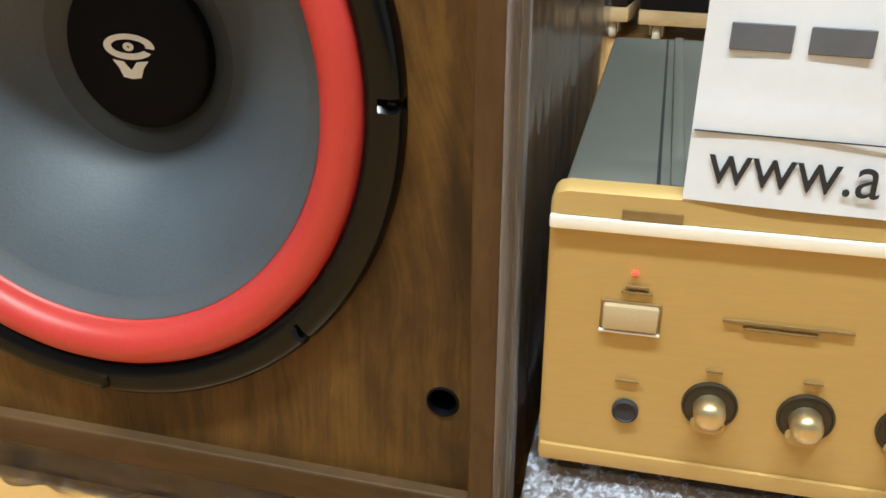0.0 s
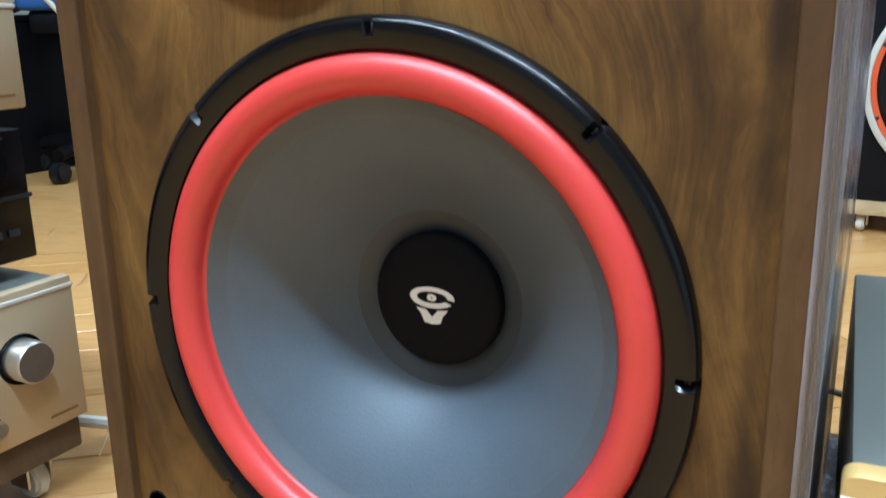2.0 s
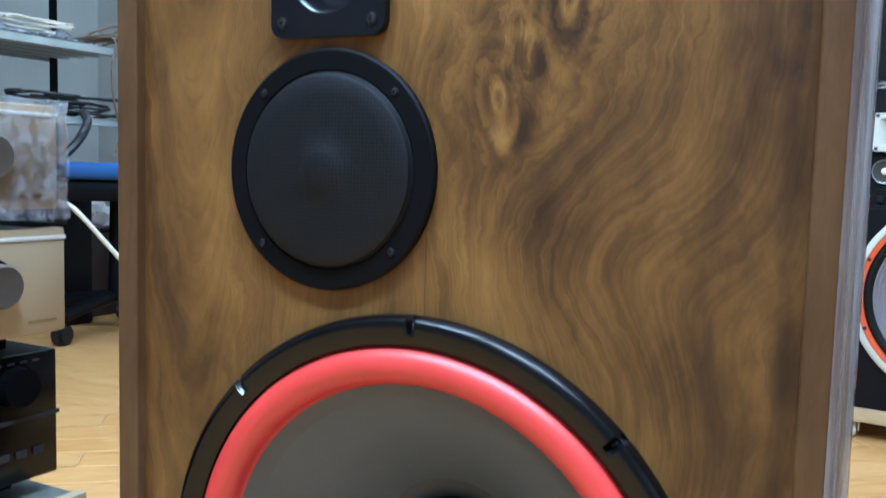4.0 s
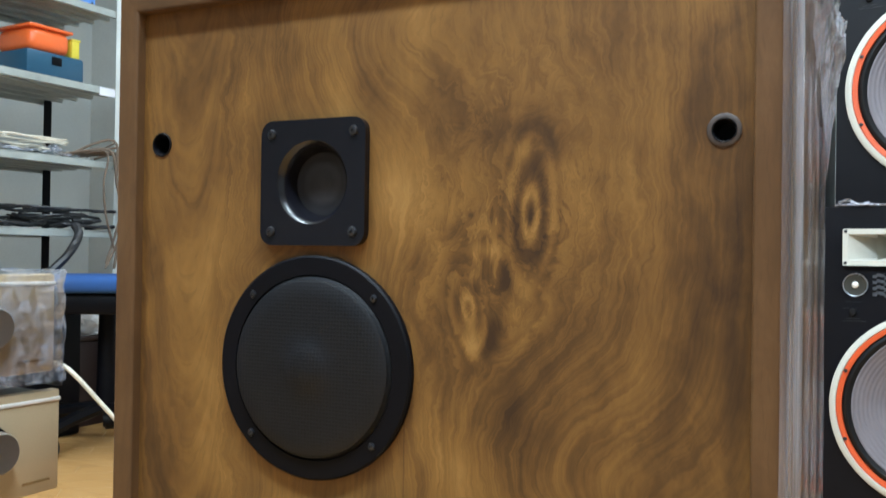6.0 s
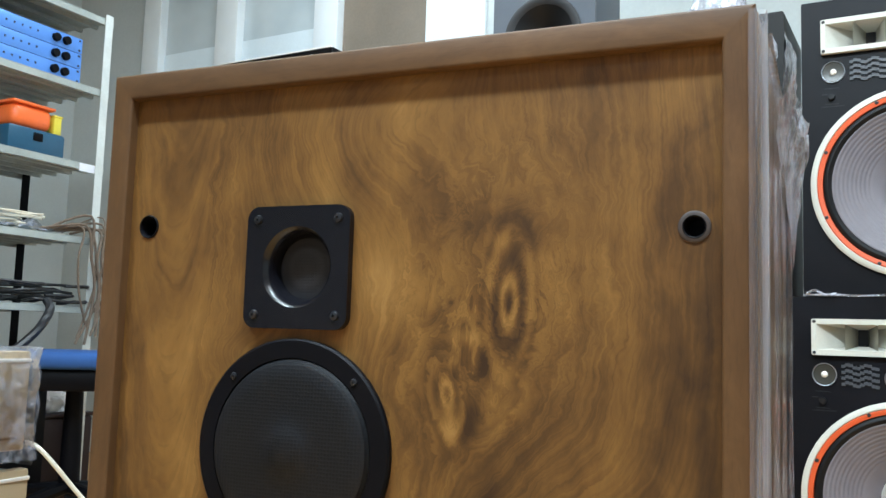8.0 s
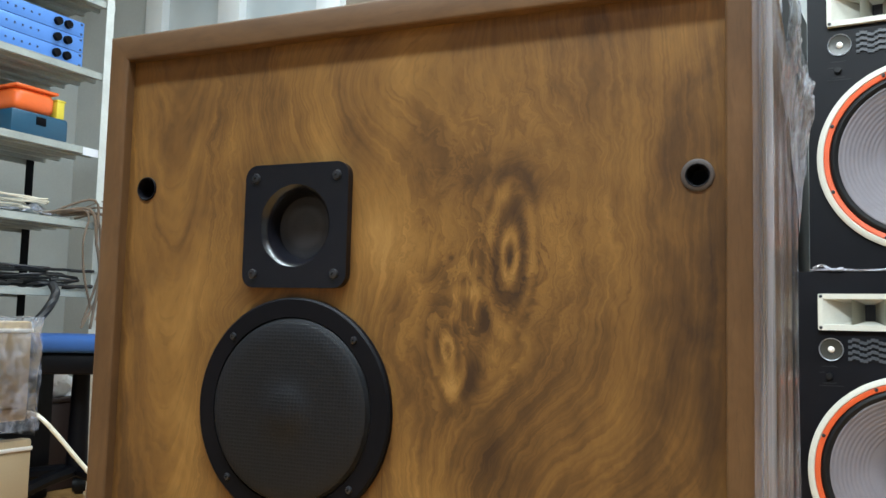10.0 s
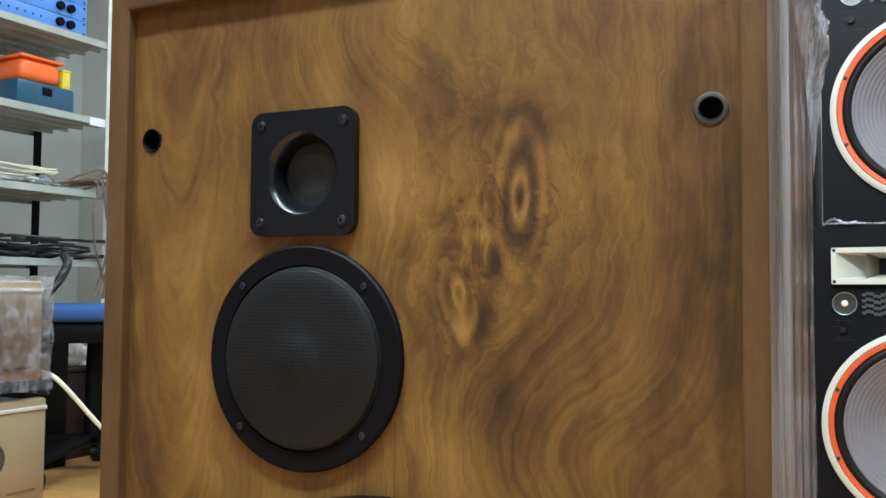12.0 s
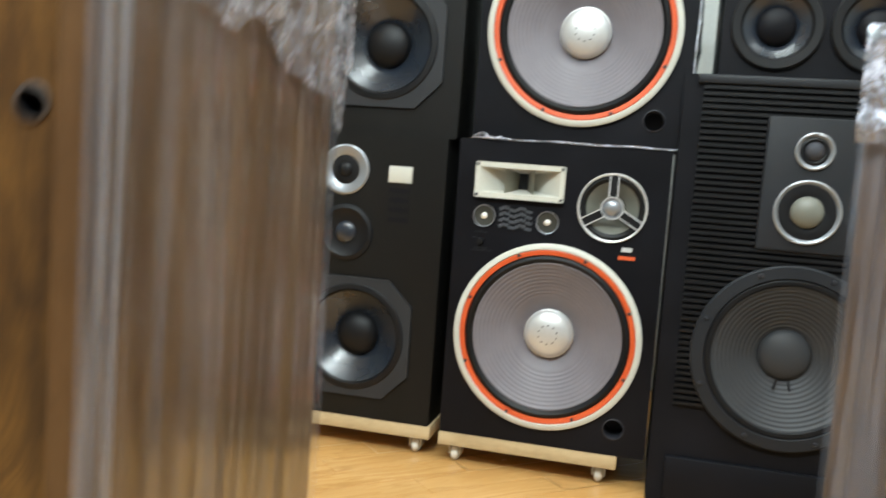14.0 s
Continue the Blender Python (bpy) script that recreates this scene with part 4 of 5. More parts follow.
    for i in range(3):
        a = 2 * math.pi * i / 3
        b = boxed(-0.0085, 0.0085, -0.0055, -0.003, 0.022, mr - 0.005)
        spin = Matrix.Translation((mx, 0, mz)) @ Euler((0, a, 0)).to_matrix().to_4x4()
        bmesh.ops.transform(b, matrix=spin, verts=b.verts)
        spoke = part("spoke", b, M_RUBBER, md, smooth=False)
        for off in (-0.0095, 0.0095):
            b = boxed(off - 0.0014, off + 0.0014, -0.0085, -0.003, 0.022, mr - 0.004)
            bmesh.ops.transform(b, matrix=spin, verts=b.verts)
            part("spoke_edge", b, M_SILVER, spoke, "thin silver edge", smooth=False)
    part("port", lathe([(0.0255, 0.0), (0.0255, -0.002), (0.0235, -0.0028), (0.0222, 0.0), (0.0222, 0.07), (0.0, 0.07)], 0.371, 0.063, 40), M_INK, sp, "round bass port")
    part("badge", boxed(0.352, 0.376, -0.002, 0.001, 0.480, 0.490), M_SILVER, sp, smooth=False)
    part("badge", boxed(0.346, 0.384, -0.002, 0.001, 0.462, 0.470), M_ORANGE, sp, "small red printed bar", smooth=False)
    kn = part("level_knob", lathe([(0.008, 0.0), (0.007, -0.010), (0.0, -0.0105)], 0.022, 0.475, 20), M_RUBBER, sp)
    for x0, x1, z in ((0.006, 0.038, 0.496), (0.0, 0.012, 0.482), (0.008, 0.036, 0.458), (0.0, 0.05, 0.452)):
        part("scale_print", boxed(x0, x1, -0.001, 0.0005, z, z + 0.002), M_PLATE, sp, smooth=False)
    return sp


low = five_way(ROW @ pose(0, 0, 0.018), "black five way loudspeaker with white rimmed woofer, on a dolly")
castered_board("dolly", -0.047, 0.385, 0.34, ROW, "pale wooden dolly board on white casters", M_PALEWOOD, 0.018)
top_five = copy_thing(low, ROW @ pose(0.026, 0.01, 0.736))
tagged(top_five, "black five way loudspeaker with white rimmed woofer, stacked on another")
# loose film along the stack
wrap = thing("plastic_wrap", ROW, "thin clear film strip hanging between the stacked loudspeakers", "plastic wrap")
bm = ripple_sheet(0.74, 1.46, 0.0, 0.2, 30, 8, lambda u, v, h: (0.476 + h, v, u), lambda u, v: 0.002 + 0.012 * abs(noise.noise(Vector((u * 12, v * 20, 2)))))
part("side_sheet", bm, M_FILMCRUMPLE, wrap)
part("torn_strip", tube([(-0.01, -0.006, 0.742), (0.01, -0.012, 0.748), (0.03, -0.008, 0.738), (0.055, -0.01, 0.741)], 0.003), M_FILMCRUMPLE, wrap)

edge = [(-0.018 + 0.488 * k / 8, -0.002 - 0.0015 * (k % 2), 0.7375 + 0.0012 * math.sin(k * 2.3)) for k in range(9)]
part("edge_film", tube(edge, 0.0022, 6), M_FILMCRUMPLE, wrap, "shiny film drawn along the lower edge")
edge = [(0.474 + 0.0012 * math.sin(k * 1.7), -0.002 - 0.0015 * (k % 2), 0.74 + 0.70 * k / 10) for k in range(11)]
part("edge_film", tube(edge, 0.0024, 6), M_FILMCRUMPLE, wrap, "shiny film drawn along the upright edge")


def octagon(cx, cz, r, cut):
    out = []
    for sx, sz in ((1, 1), (-1, 1), (-1, -1), (1, -1)):
        pts = [(cx + sx * r, cz + sz * (r - cut)), (cx + sx * (r - cut), cz + sz * r)]
        out += pts if sx * sz > 0 else pts[::-1]
    return out


def dark_woofer(sp, cx, cz, r, label):
    wf = part("woofer", holed_plate(octagon(cx, cz, r, r * 0.42), [(cx, cz, r * 0.885)], -0.007, 0.0), M_FRAMEGREY, sp, label, smooth=False)
    part("surround", lathe([(r * 0.90, -0.0065), (r * 0.88, -0.010), (r * 0.80, -0.011), (r * 0.765, -0.004)], cx, cz, 64), M_RUBBER, wf)
    part("cone", lathe([(r * 0.77, -0.004), (r * 0.60, 0.016), (r * 0.36, 0.042)], cx, cz, 64), M_DARKCONE, wf, "glossy dark cone")
    part("dust_cap", lathe(dome_profile(r * 0.37, 0.042, r * 0.2), cx, cz, 40), M_RUBBER, wf)
    return wf


def three_way(m, label):
    sp = thing("floor_loudspeaker", m, label, "loudspeaker", "dark loudspeakers in the row")
    cabinet_body(sp, -0.50, -0.078, 0.0, 0.712, 0.32, M_BROWNBLACK, [(-0.290, 0.205, 0.12)])
    dark_woofer(sp, -0.290, 0.205, 0.150, "dark woofer on a cut corner frame")
    tw = part("tweeter", lathe([(0.062, 0.001), (0.062, -0.004), (0.058, -0.007), (0.040, -0.004), (0.036, -0.001)], -0.335, 0.62, 56), M_STEELGREY, sp, "tweeter in a wide silver ring")
    part("dome", lathe([(0.037, -0.001), (0.024, -0.003)] + dome_profile(0.018, -0.003, 0.008, 6), -0.335, 0.62, 40), M_RUBBER, tw)
    md = part("midrange", lathe([(0.070, 0.001), (0.070, -0.004), (0.060, -0.007), (0.052, -0.002), (0.026, -0.001)], -0.325, 0.465, 56), M_RUBBER, sp, "black midrange driver")
    part("dust_cap", lathe(dome_profile(0.027, -0.001, 0.01, 6), -0.325, 0.465, 32), M_DARKCONE, md)
    part("name_plate", boxed(-0.222, -0.162, -0.003, 0.001, 0.597, 0.637, 0.001), M_OFFWHITE, sp, "pale metal name plate")
    bm = bmesh.new()
    for k in range(4):
        box(bm, -0.218, -0.166, -0.0015, 0.0005, 0.50 + 0.024 * k, 0.512 + 0.024 * k)
    part("control_panel", bm, M_GREYBLACK, sp, smooth=False)
    return sp


left_low = three_way(ROW @ pose(0, 0.015, 0.018), "dark brown three way loudspeaker with a silver tweeter, on a dolly")
castered_board("dolly", -0.50, -0.073, 0.32, ROW @ pose(0, 0.015, 0), "pale wooden dolly board on white casters", M_PALEWOOD, 0.018)
sp = thing("floor_loudspeaker", ROW @ pose(0, 0.03, 0.73), "dark brown loudspeaker with a cut corner woofer, stacked on another", "loudspeaker", "dark loudspeakers in the row")
cabinet_body(sp, -0.49, -0.062, 0.0, 0.72, 0.32, M_BROWNBLACK, [(-0.262, 0.222, 0.124), (-0.262, 0.54, 0.08)])
dark_woofer(sp, -0.262, 0.222, 0.155, "dark woofer on a cut corner frame")
dark_woofer(sp, -0.262, 0.54, 0.10, "dark midrange on a cut corner frame")


def ribbed_speaker(m, label):
    """Charcoal loudspeaker with a ribbed front, a plate with two drivers and a big grey woofer."""
    sp = thing("floor_loudspeaker", m, label, "loudspeaker", "dark loudspeakers in the row")
    cabinet_body(sp, 0.4495, 0.968, -0.06, 0.905, 0.55, M_GREYBLACK, [(0.722, 0.300, 0.172)])
    bm = bmesh.new()
    for k in range(52):
        z = 0.17 + 0.0138 * k
        dz = abs(z - 0.300)
        half = math.sqrt(0.2 ** 2 - dz ** 2) if dz < 0.2 else 0.0
        for a, b in ((0.492, 0.722 - half), (0.722 + half, 0.945)):
            if b - a > 0.004:
                box(bm, a, b, -0.0085, 0.0, z, z + 0.0075)
    part("ribbed_grille", bm, M_RUBBER, sp, "fine horizontal black ribs", smooth=False)
    part("base_panel", boxed(0.486, 0.96, -0.012, 0.001, -0.05, 0.05, 0.004), M_GREYBLACK, sp)
    part("cap_strip", boxed(0.478, 0.968, -0.012, 0.001, 0.885, 0.905, 0.004), M_PLATE, sp)
    pl = part("driver_plate", slab(rounded(0.630, 0.858, 0.535, 0.822, 0.006), -0.014, 0.0, edge=0.003), M_PLATE, sp, "charcoal plate carrying two drivers")
    for x, z, r, rim in ((0.729, 0.752, 0.040, M_STEELGREY), (0.727, 0.622, 0.069, M_STEELGREY)):
        dr = part("driver", lathe([(r, -0.013), (r, -0.019), (r - 0.003, -0.021), (r - 0.008, -0.018), (r - 0.010, -0.0145)], x, z, 56), rim, pl, "driver in a bright ring")
        part("cone", lathe([(r - 0.009, -0.0148), (r * 0.62, -0.0165), (r * 0.5, -0.0145)], x, z, 48), M_RUBBER, dr)
        part("dome", lathe(dome_profile(r * 0.5, -0.0145, r * 0.28, 8), x, z, 40), M_OLIVE if r > 0.05 else M_DARKSCREW, dr)
    cx, cz, r = 0.722, 0.300, 0.206
    wf = part("woofer", lathe([(r, 0.0), (r, -0.012), (r - 0.004, -0.016), (r - 0.028, -0.017), (r - 0.031, -0.0125)], cx, cz, 96), M_PLATE, sp, "large woofer with a charcoal rim")
    part("surround", lathe([(r - 0.030, -0.0125), (r - 0.034, -0.016), (r - 0.042, -0.0155), (r - 0.046, -0.0105)], cx, cz, 96), M_RUBBER, wf)
    part("cone", lathe(ribbed(r - 0.0455, -0.0105, 0.058, 0.045, 11, 0.0014), cx, cz, 96), M_GREYCONE, wf, "grey cone with raised rings")
    part("dust_cap", lathe(dome_profile(0.057, 0.045, 0.022), cx, cz, 48), M_GREYCONE, wf)
    for i in range(8):
        a = 2 * math.pi * (i + 0.5) / 8
        screw("bolt", wf, cx + (r - 0.014) * math.sin(a), -0.0165, cz + (r - 0.014) * math.cos(a), 0.006, M_INK)
    bm = bmesh.new()
    for s in (-1, 1):
        b = tube([(cx + s * 0.012, 0.036, cz - 0.056), (cx + s * 0.018, 0.030, cz - 0.078)], 0.0025, 6, bm)
    part("lead_wires", bm, M_RUBBER, wf)
    return sp


ribbed_speaker(ROW @ pose(0.006, -0.03, 0), "charcoal loudspeaker with ribbed front and grey woofer")
sp = thing("shelf_loudspeaker", ROW @ pose(0.004, -0.01, 0.905), "dark loudspeaker with two round drivers, on another loudspeaker", "loudspeaker", "dark loudspeakers in the row")
cabinet_body(sp, 0.52, 1.02, 0.0, 0.36, 0.30, M_GREYBLACK, [(0.632, 0.112, 0.073), (0.835, 0.112, 0.073)])
for x in (0.632, 0.835):
    wf = part("woofer", lathe([(0.096, 0.0), (0.096, -0.008), (0.092, -0.011), (0.076, -0.010), (0.070, -0.004)], x, 0.112, 64), M_RUBBER, sp, "round driver with a black rim")
    part("cone", lathe([(0.071, -0.004), (0.055, 0.008), (0.03, 0.022)], x, 0.112, 56), M_DARKCONE, wf)
    part("dust_cap", lathe(dome_profile(0.042, 0.014, 0.020), x, 0.112, 40), M_GREYBLACK, wf)

# ---- the wrapped twin of the main loudspeaker ----
twin = thing("floor_loudspeaker", pose(0.995, 0.428, 0, 0, 0, -20), "walnut floor loudspeaker wrapped in clear film, beside the amplifier", "loudspeaker", "pair of walnut loudspeakers")
shell(twin)
part("front_panel", boxed(CX - INNER, CX + INNER, 0.0, 0.018, ZI0, ZI1), M_FRAME, twin, smooth=False)
part("plinth", boxed(CX - HALF + 0.045, CX + HALF - 0.02, 0.035, DEPTH - 0.02, FLOOR, Z0, 0.004), M_DOLLYDARK, twin)
wrap = thing("plastic_wrap", pose(0.995, 0.428, 0, 0, 0, -20), "clear stretch film round the second walnut loudspeaker", "plastic wrap", "film round the loudspeakers")
bm = ripple_sheet(CX - HALF - 0.006, CX + HALF + 0.006, Z0, Z1, 60, 60, lambda u, v, h: (u, -LIP - h, v), drawn)
part("front_sheet", bm, M_FILM, wrap)
bm = ripple_sheet(CX - HALF - 0.008, CX - HALF + 0.09, Z1 - 0.10, Z1 + 0.012, 20, 24, lambda u, v, h: (u, -LIP - h, v), lambda u, v: 0.006 + 0.03 * abs(noise.noise(Vector((u * 30, v * 25, 4)))))
part("crumpled_corner", bm, M_FILMCRUMPLE, wrap)


# ---- gold amplifier beside the main loudspeaker ----
def knob(parent, x, z, r, depth, material, y=0.0):
    return part("knob", lathe([(r, y), (r, y - depth * 0.85), (r * 0.93, y - depth), (r * 0.6, y - depth * 1.0), (0.0, y - depth * 0.97)], x, z, 40), material, parent)


AMP = pose(0.272, -0.008, 0, 0, 0, 1.5)
amp = thing("amplifier", AMP, "gold fronted stereo amplifier with a grey lid", "amplifier")
W, AZ0, AZ1 = 0.434, 0.046, 0.204
part("lid", boxed(0.004, W - 0.004, 0.012, 0.40, AZ0 + 0.006, AZ1 - 0.004, 0.003), M_AMPTOP, amp, "grey green metal lid with a raised rib")
part("lid_rib", boxed(0.055, 0.062, 0.02, 0.395, AZ1 - 0.0045, AZ1 - 0.0015, 0.001), M_AMPTOP, amp)
part("lid_seam", boxed(0.0485, 0.0503, 0.02, 0.395, AZ1 - 0.005, AZ1 - 0.0037), M_INK, amp, smooth=False)
part("lid_rib", boxed(W - 0.062, W - 0.055, 0.02, 0.395, AZ1 - 0.0045, AZ1 - 0.0015, 0.001), M_AMPTOP, amp)


def amp_front():
    """The front panel: a bowed brow over a bright chamfer, the flat face, and a stepped foot strip."""
    bm = bmesh.new()
    prof = [(0.014, AZ1), (0.004, AZ1), (0.001, AZ1 - 0.002), (-0.0005, AZ1 - 0.0135), (0.0015, AZ1 - 0.014), (0.0015, AZ0 + 0.0), (0.014, AZ0)]
    cols = []
    r = 0.008
    xs = [0.0, 0.001, 0.0035, r, W - r, W - 0.0035, W - 0.001, W]
    drop = [0.007, 0.004, 0.0012, 0, 0, 0.0012, 0.004, 0.007]
    for x, d in zip(xs, drop):
        cols.append([bm.verts.new((x, y + d * 0.3, z - (d if z > AZ1 - 0.01 else 0))) for y, z in prof])
    for a, b in zip(cols, cols[1:]):
        for i in range(len(prof) - 1):
            bm.faces.new((a[i], b[i], b[i + 1], a[i + 1]))
    bm.faces.new(cols[0])
    bm.faces.new(cols[-1])
    bmesh.ops.recalc_face_normals(bm, faces=bm.faces)
    return bm


front = part("front_panel", amp_front(), M_GOLD, amp, "gold anodised front panel")
part("bright_edge", boxed(0.0, W, -0.0025, 0.003, AZ1 - 0.0205, AZ1 - 0.0138, 0.001), M_BRIGHT, front, "bright polished stripe")
part("foot_strip", boxed(0.001, W - 0.001, -0.0008, 0.012, AZ0, AZ0 + 0.0095, 0.0006), M_GOLD, front)
for x0, x1, z, h in ((0.034, 0.062, 0.1905, 0.005), (0.039, 0.050, 0.1545, 0.0012), (0.037, 0.052, 0.1515, 0.0012), (0.086, 0.146, 0.142, 0.0012), (0.096, 0.130, 0.1385, 0.0012),
                     (0.038, 0.050, 0.1005, 0.0012), (0.082, 0.090, 0.1125, 0.0012), (0.128, 0.137, 0.1125, 0.0012), (0.172, 0.181, 0.1125, 0.0012)):
    part("print_bar", boxed(x0, x1, -0.0004 if z < 0.18 else -0.0012, 0.002, z, z + h), M_PRINT, front, smooth=False)
part("power_light", boxed(0.0413, 0.0443, -0.0008, 0.003, 0.1615, 0.1635, 0.0008), M_LED, front, "lit red standby light")
pw = part("button_frame", boxed(0.0275, 0.0575, 0.0005, 0.004, 0.1300, 0.1465, 0.0008), M_PRINT, front)
part("power_button", boxed(0.0290, 0.0560, -0.0028, 0.003, 0.1316, 0.1452, 0.0012), M_CHAMP, pw, "rectangular power button")
part("button_edge", boxed(0.0275, 0.0575, -0.0012, 0.002, 0.1292, 0.1304, 0.0004), M_BRIGHT, pw)
part("headphone_jack", lathe([(0.0068, 0.002), (0.0068, -0.001), (0.0058, -0.0016), (0.0054, -0.0005), (0.0, 0.0005)], 0.0445, 0.083, 32), M_DARKSCREW, front, "dark headphone socket")
for x in (0.086, 0.132, 0.178, 0.224, 0.27):
    # flat disc, its dark colour standing for shade in the recess
    well = part("knob_well", lathe([(0.0138, 0.002), (0.0138, 0.0002), (0.0128, -0.0004), (0.0122, 0.0003), (0.0, 0.0004)], x, 0.0925, 40), M_WELL, front, "dark disc painting the shade round the knob")
    part("knob", lathe([(0.0080, 0.0006), (0.0079, -0.006), (0.0073, -0.0090), (0.0058, -0.0110), (0.0032, -0.0120), (0.0, -0.0123)], x, 0.0915, 40), M_KNOB, well, "domed champagne metal knob")
    scoop = slab(rounded(x - 0.0085, x + 0.0085, 0.0775, 0.0862, 0.0040), -0.0042, 0.001, edge=0.0030)
    part("scoop", scoop, M_GOLD, well, "gold panel lip under the knob")
knob(front, 0.36, 0.115, 0.032, 0.022, M_CHAMP, 0.002)
for x in (0.06, W - 0.06):
    for y in (0.06, 0.34):
        b = lathe([(0.0, 0.0), (0.018, 0.0), (0.02, 0.006), (0.02, 0.010), (0.0, 0.010)], 0, 0, 24)
        bmesh.ops.transform(b, matrix=Matrix.Translation((x, y, AZ0 - 0.010)) @ Euler((radians(90), 0, 0)).to_matrix().to_4x4() @ Matrix.Translation((0, 0, 0)), verts=b.verts)
        part("foot", b, M_RUBBER, amp)

crate = thing("dolly", AMP, "low wooden board under the amplifier, covered in bubble wrap", "dolly", "furniture dollies")
part("board", boxed(-0.004, W + 0.01, 0.012, 0.42, FLOOR + 0.055, FLOOR + 0.092, 0.003), M_DOLLYDARK, crate)
for x in (0.05, W - 0.05):
    for y in (0.06, 0.37):
        part("runner", boxed(x - 0.03, x + 0.03, y - 0.03, y + 0.03, FLOOR, FLOOR + 0.055, 0.004), M_DOLLYDARK, crate)
bubble = thing("bubble_wrap", AMP, "crumpled clear bubble wrap lying under the amplifier", "bubble wrap")
bm = ripple_sheet(-0.006, W + 0.03, -0.055, 0.40, 110, 80, lambda u, v, h: (u, v, FLOOR + 0.0925 + h - (max(0, 0.012 - v) * 0.45)), lambda u, v: 0.0005 + 0.0016 * (1 + math.sin(u * 620) * math.sin(v * 620)) + (0.005 * abs(noise.noise(Vector((u * 30, v * 30, 0))))) * (1 if v < 0.005 else 0.1))
part("sheet", bm, M_BUBBLE, bubble)

sheet = thing("paper_sign", AMP @ pose(0.0605, 0.002, AZ1 - 0.001, -4, 1.0, -1.5), "white printed paper sign standing on the amplifier", "sign")
bm = ripple_sheet(0.0, 0.297, 0.0, 0.15, 24, 20, lambda u, v, h: (u, -h, v), lambda u, v: 0.0015 * math.sin(u * 17 + 1) + 0.001 * noise.noise(Vector((u * 14, v * 14, 0))) + (0.0009 if abs(v - 0.0345) < 0.004 else 0))
bmesh.ops.solidify(bm, geom=list(bm.faces), thickness=0.0003)
part("paper", bm, M_PAPER, sheet)


def lettering(text, size, m, material, parent, name):
    cu = bpy.data.curves.new(name, "FONT")
    cu.body, cu.size, cu.extrude = text, size, 0.0001
    tmp = bpy.data.objects.new(name, cu)
    scene.collection.objects.link(tmp)
    me = bpy.data.meshes.new_from_object(tmp.evaluated_get(bpy.context.evaluated_depsgraph_get()))
    bpy.data.objects.remove(tmp)
    me.transform(m)
    me.materials.clear()
    me.materials.append(material)
    ob = new(name, me)
    ob.parent = parent
    return ob


lettering("www.a", 0.029, Matrix.Translation((0.009, -0.0032, 0.0095)) @ Euler((radians(90), 0, 0)).to_matrix().to_4x4() @ Matrix.Diagonal((0.90, 1, 1, 1)), M_INK, sheet, "web_lettering")
for x0, x1, z, h in ((0.0105, 0.036, 0.0690, 0.0115), (0.0425, 0.068, 0.0690, 0.0115), (0.0745, 0.107, 0.0655, 0.0115), (0.112, 0.15, 0.0655, 0.0115), (0.0855, 0.102, 0.0400, 0.0125), (0.108, 0.16, 0.0400, 0.0115),
                     (0.052, 0.067, 0.0985, 0.0115), (0.074, 0.12, 0.0985, 0.0115)):
    part("print_bar", boxed(x0, x1, -0.0036, -0.0024, z, z + h, 0.0004, 1), M_INKGREY, sheet, "grey black printed bar", smooth=False)
# thin charcoal strip painting the shade along the paper's fold
part("fold_line", boxed(0.001, 0.296, -0.0030, -0.0022, 0.0325, 0.0330), M_PLATE, sheet, smooth=False)

# ---- stack of amplifiers facing the aisle ----
STACK = pose(-0.458, 0.147, 0, 0, 0, 88)


def gold_amp(m, z0, z1, label, knob_x, knob_z, knob_r, material=M_CHAMP):
    a = thing("amplifier", m, label, "amplifier", "stack of amplifiers")
    part("case", boxed(-0.43, -0.003, 0.012, 0.36, z0 + 0.004, z1 - 0.003, 0.003), M_AMPTOP, a)
    fr = part("front_panel", boxed(-0.434, 0.0, 0.0, 0.014, z0, z1, 0.003), material, a, "champagne metal front panel")
    part("bright_edge", boxed(-0.434, 0.0, -0.0012, 0.001, z1 - 0.012, z1 - 0.008, 0.0005), M_BRIGHT, fr)
    ring = part("knob_ring", lathe([(knob_r * 1.2, 0.001), (knob_r * 1.18, -0.0015), (knob_r * 1.04, -0.0008), (knob_r, 0.0)], knob_x, knob_z, 40), M_BLACK_MATT, fr)
    part("volume_knob", lathe([(knob_r, 0.0), (knob_r * 0.98, -0.020), (knob_r * 0.9, -0.023), (knob_r * 0.6, -0.0225), (0.0, -0.022)], knob_x, knob_z, 48), M_KNOBSILVER, ring, "brushed silver volume knob")
    part("print_bars", boxed(-0.045, -0.012, -0.0006, 0.001, z0 + 0.012, z0 + 0.0145), M_PRINT, fr, smooth=False)
    return a


first = gold_amp(STACK, 0.028, 0.183, "champagne amplifier with a silver volume knob, on a dolly", -0.068, 0.114, 0.0215)
for x in (-0.109, -0.160, -0.211, -0.262):
    small = part("small_knob_ring", lathe([(0.0105, 0.001), (0.0102, -0.0010), (0.0090, -0.0006), (0.0085, 0.0)], x, 0.058, 28), M_BLACK_MATT, first)
    part("small_knob", lathe([(0.0085, 0.0), (0.0082, -0.013), (0.0072, -0.015), (0.0, -0.0148)], x, 0.058, 32), M_KNOBSILVER, small, "small brushed silver knob")
black_unit = thing("receiver", STACK @ pose(-0.004, 0.040, 0), "black stereo component in a stack of amplifiers", "receiver", "stack of amplifiers")
part("case", boxed(-0.43, 0.0, 0.006, 0.33, 0.197, 0.331, 0.003), M_BLACK_MATT, black_unit)
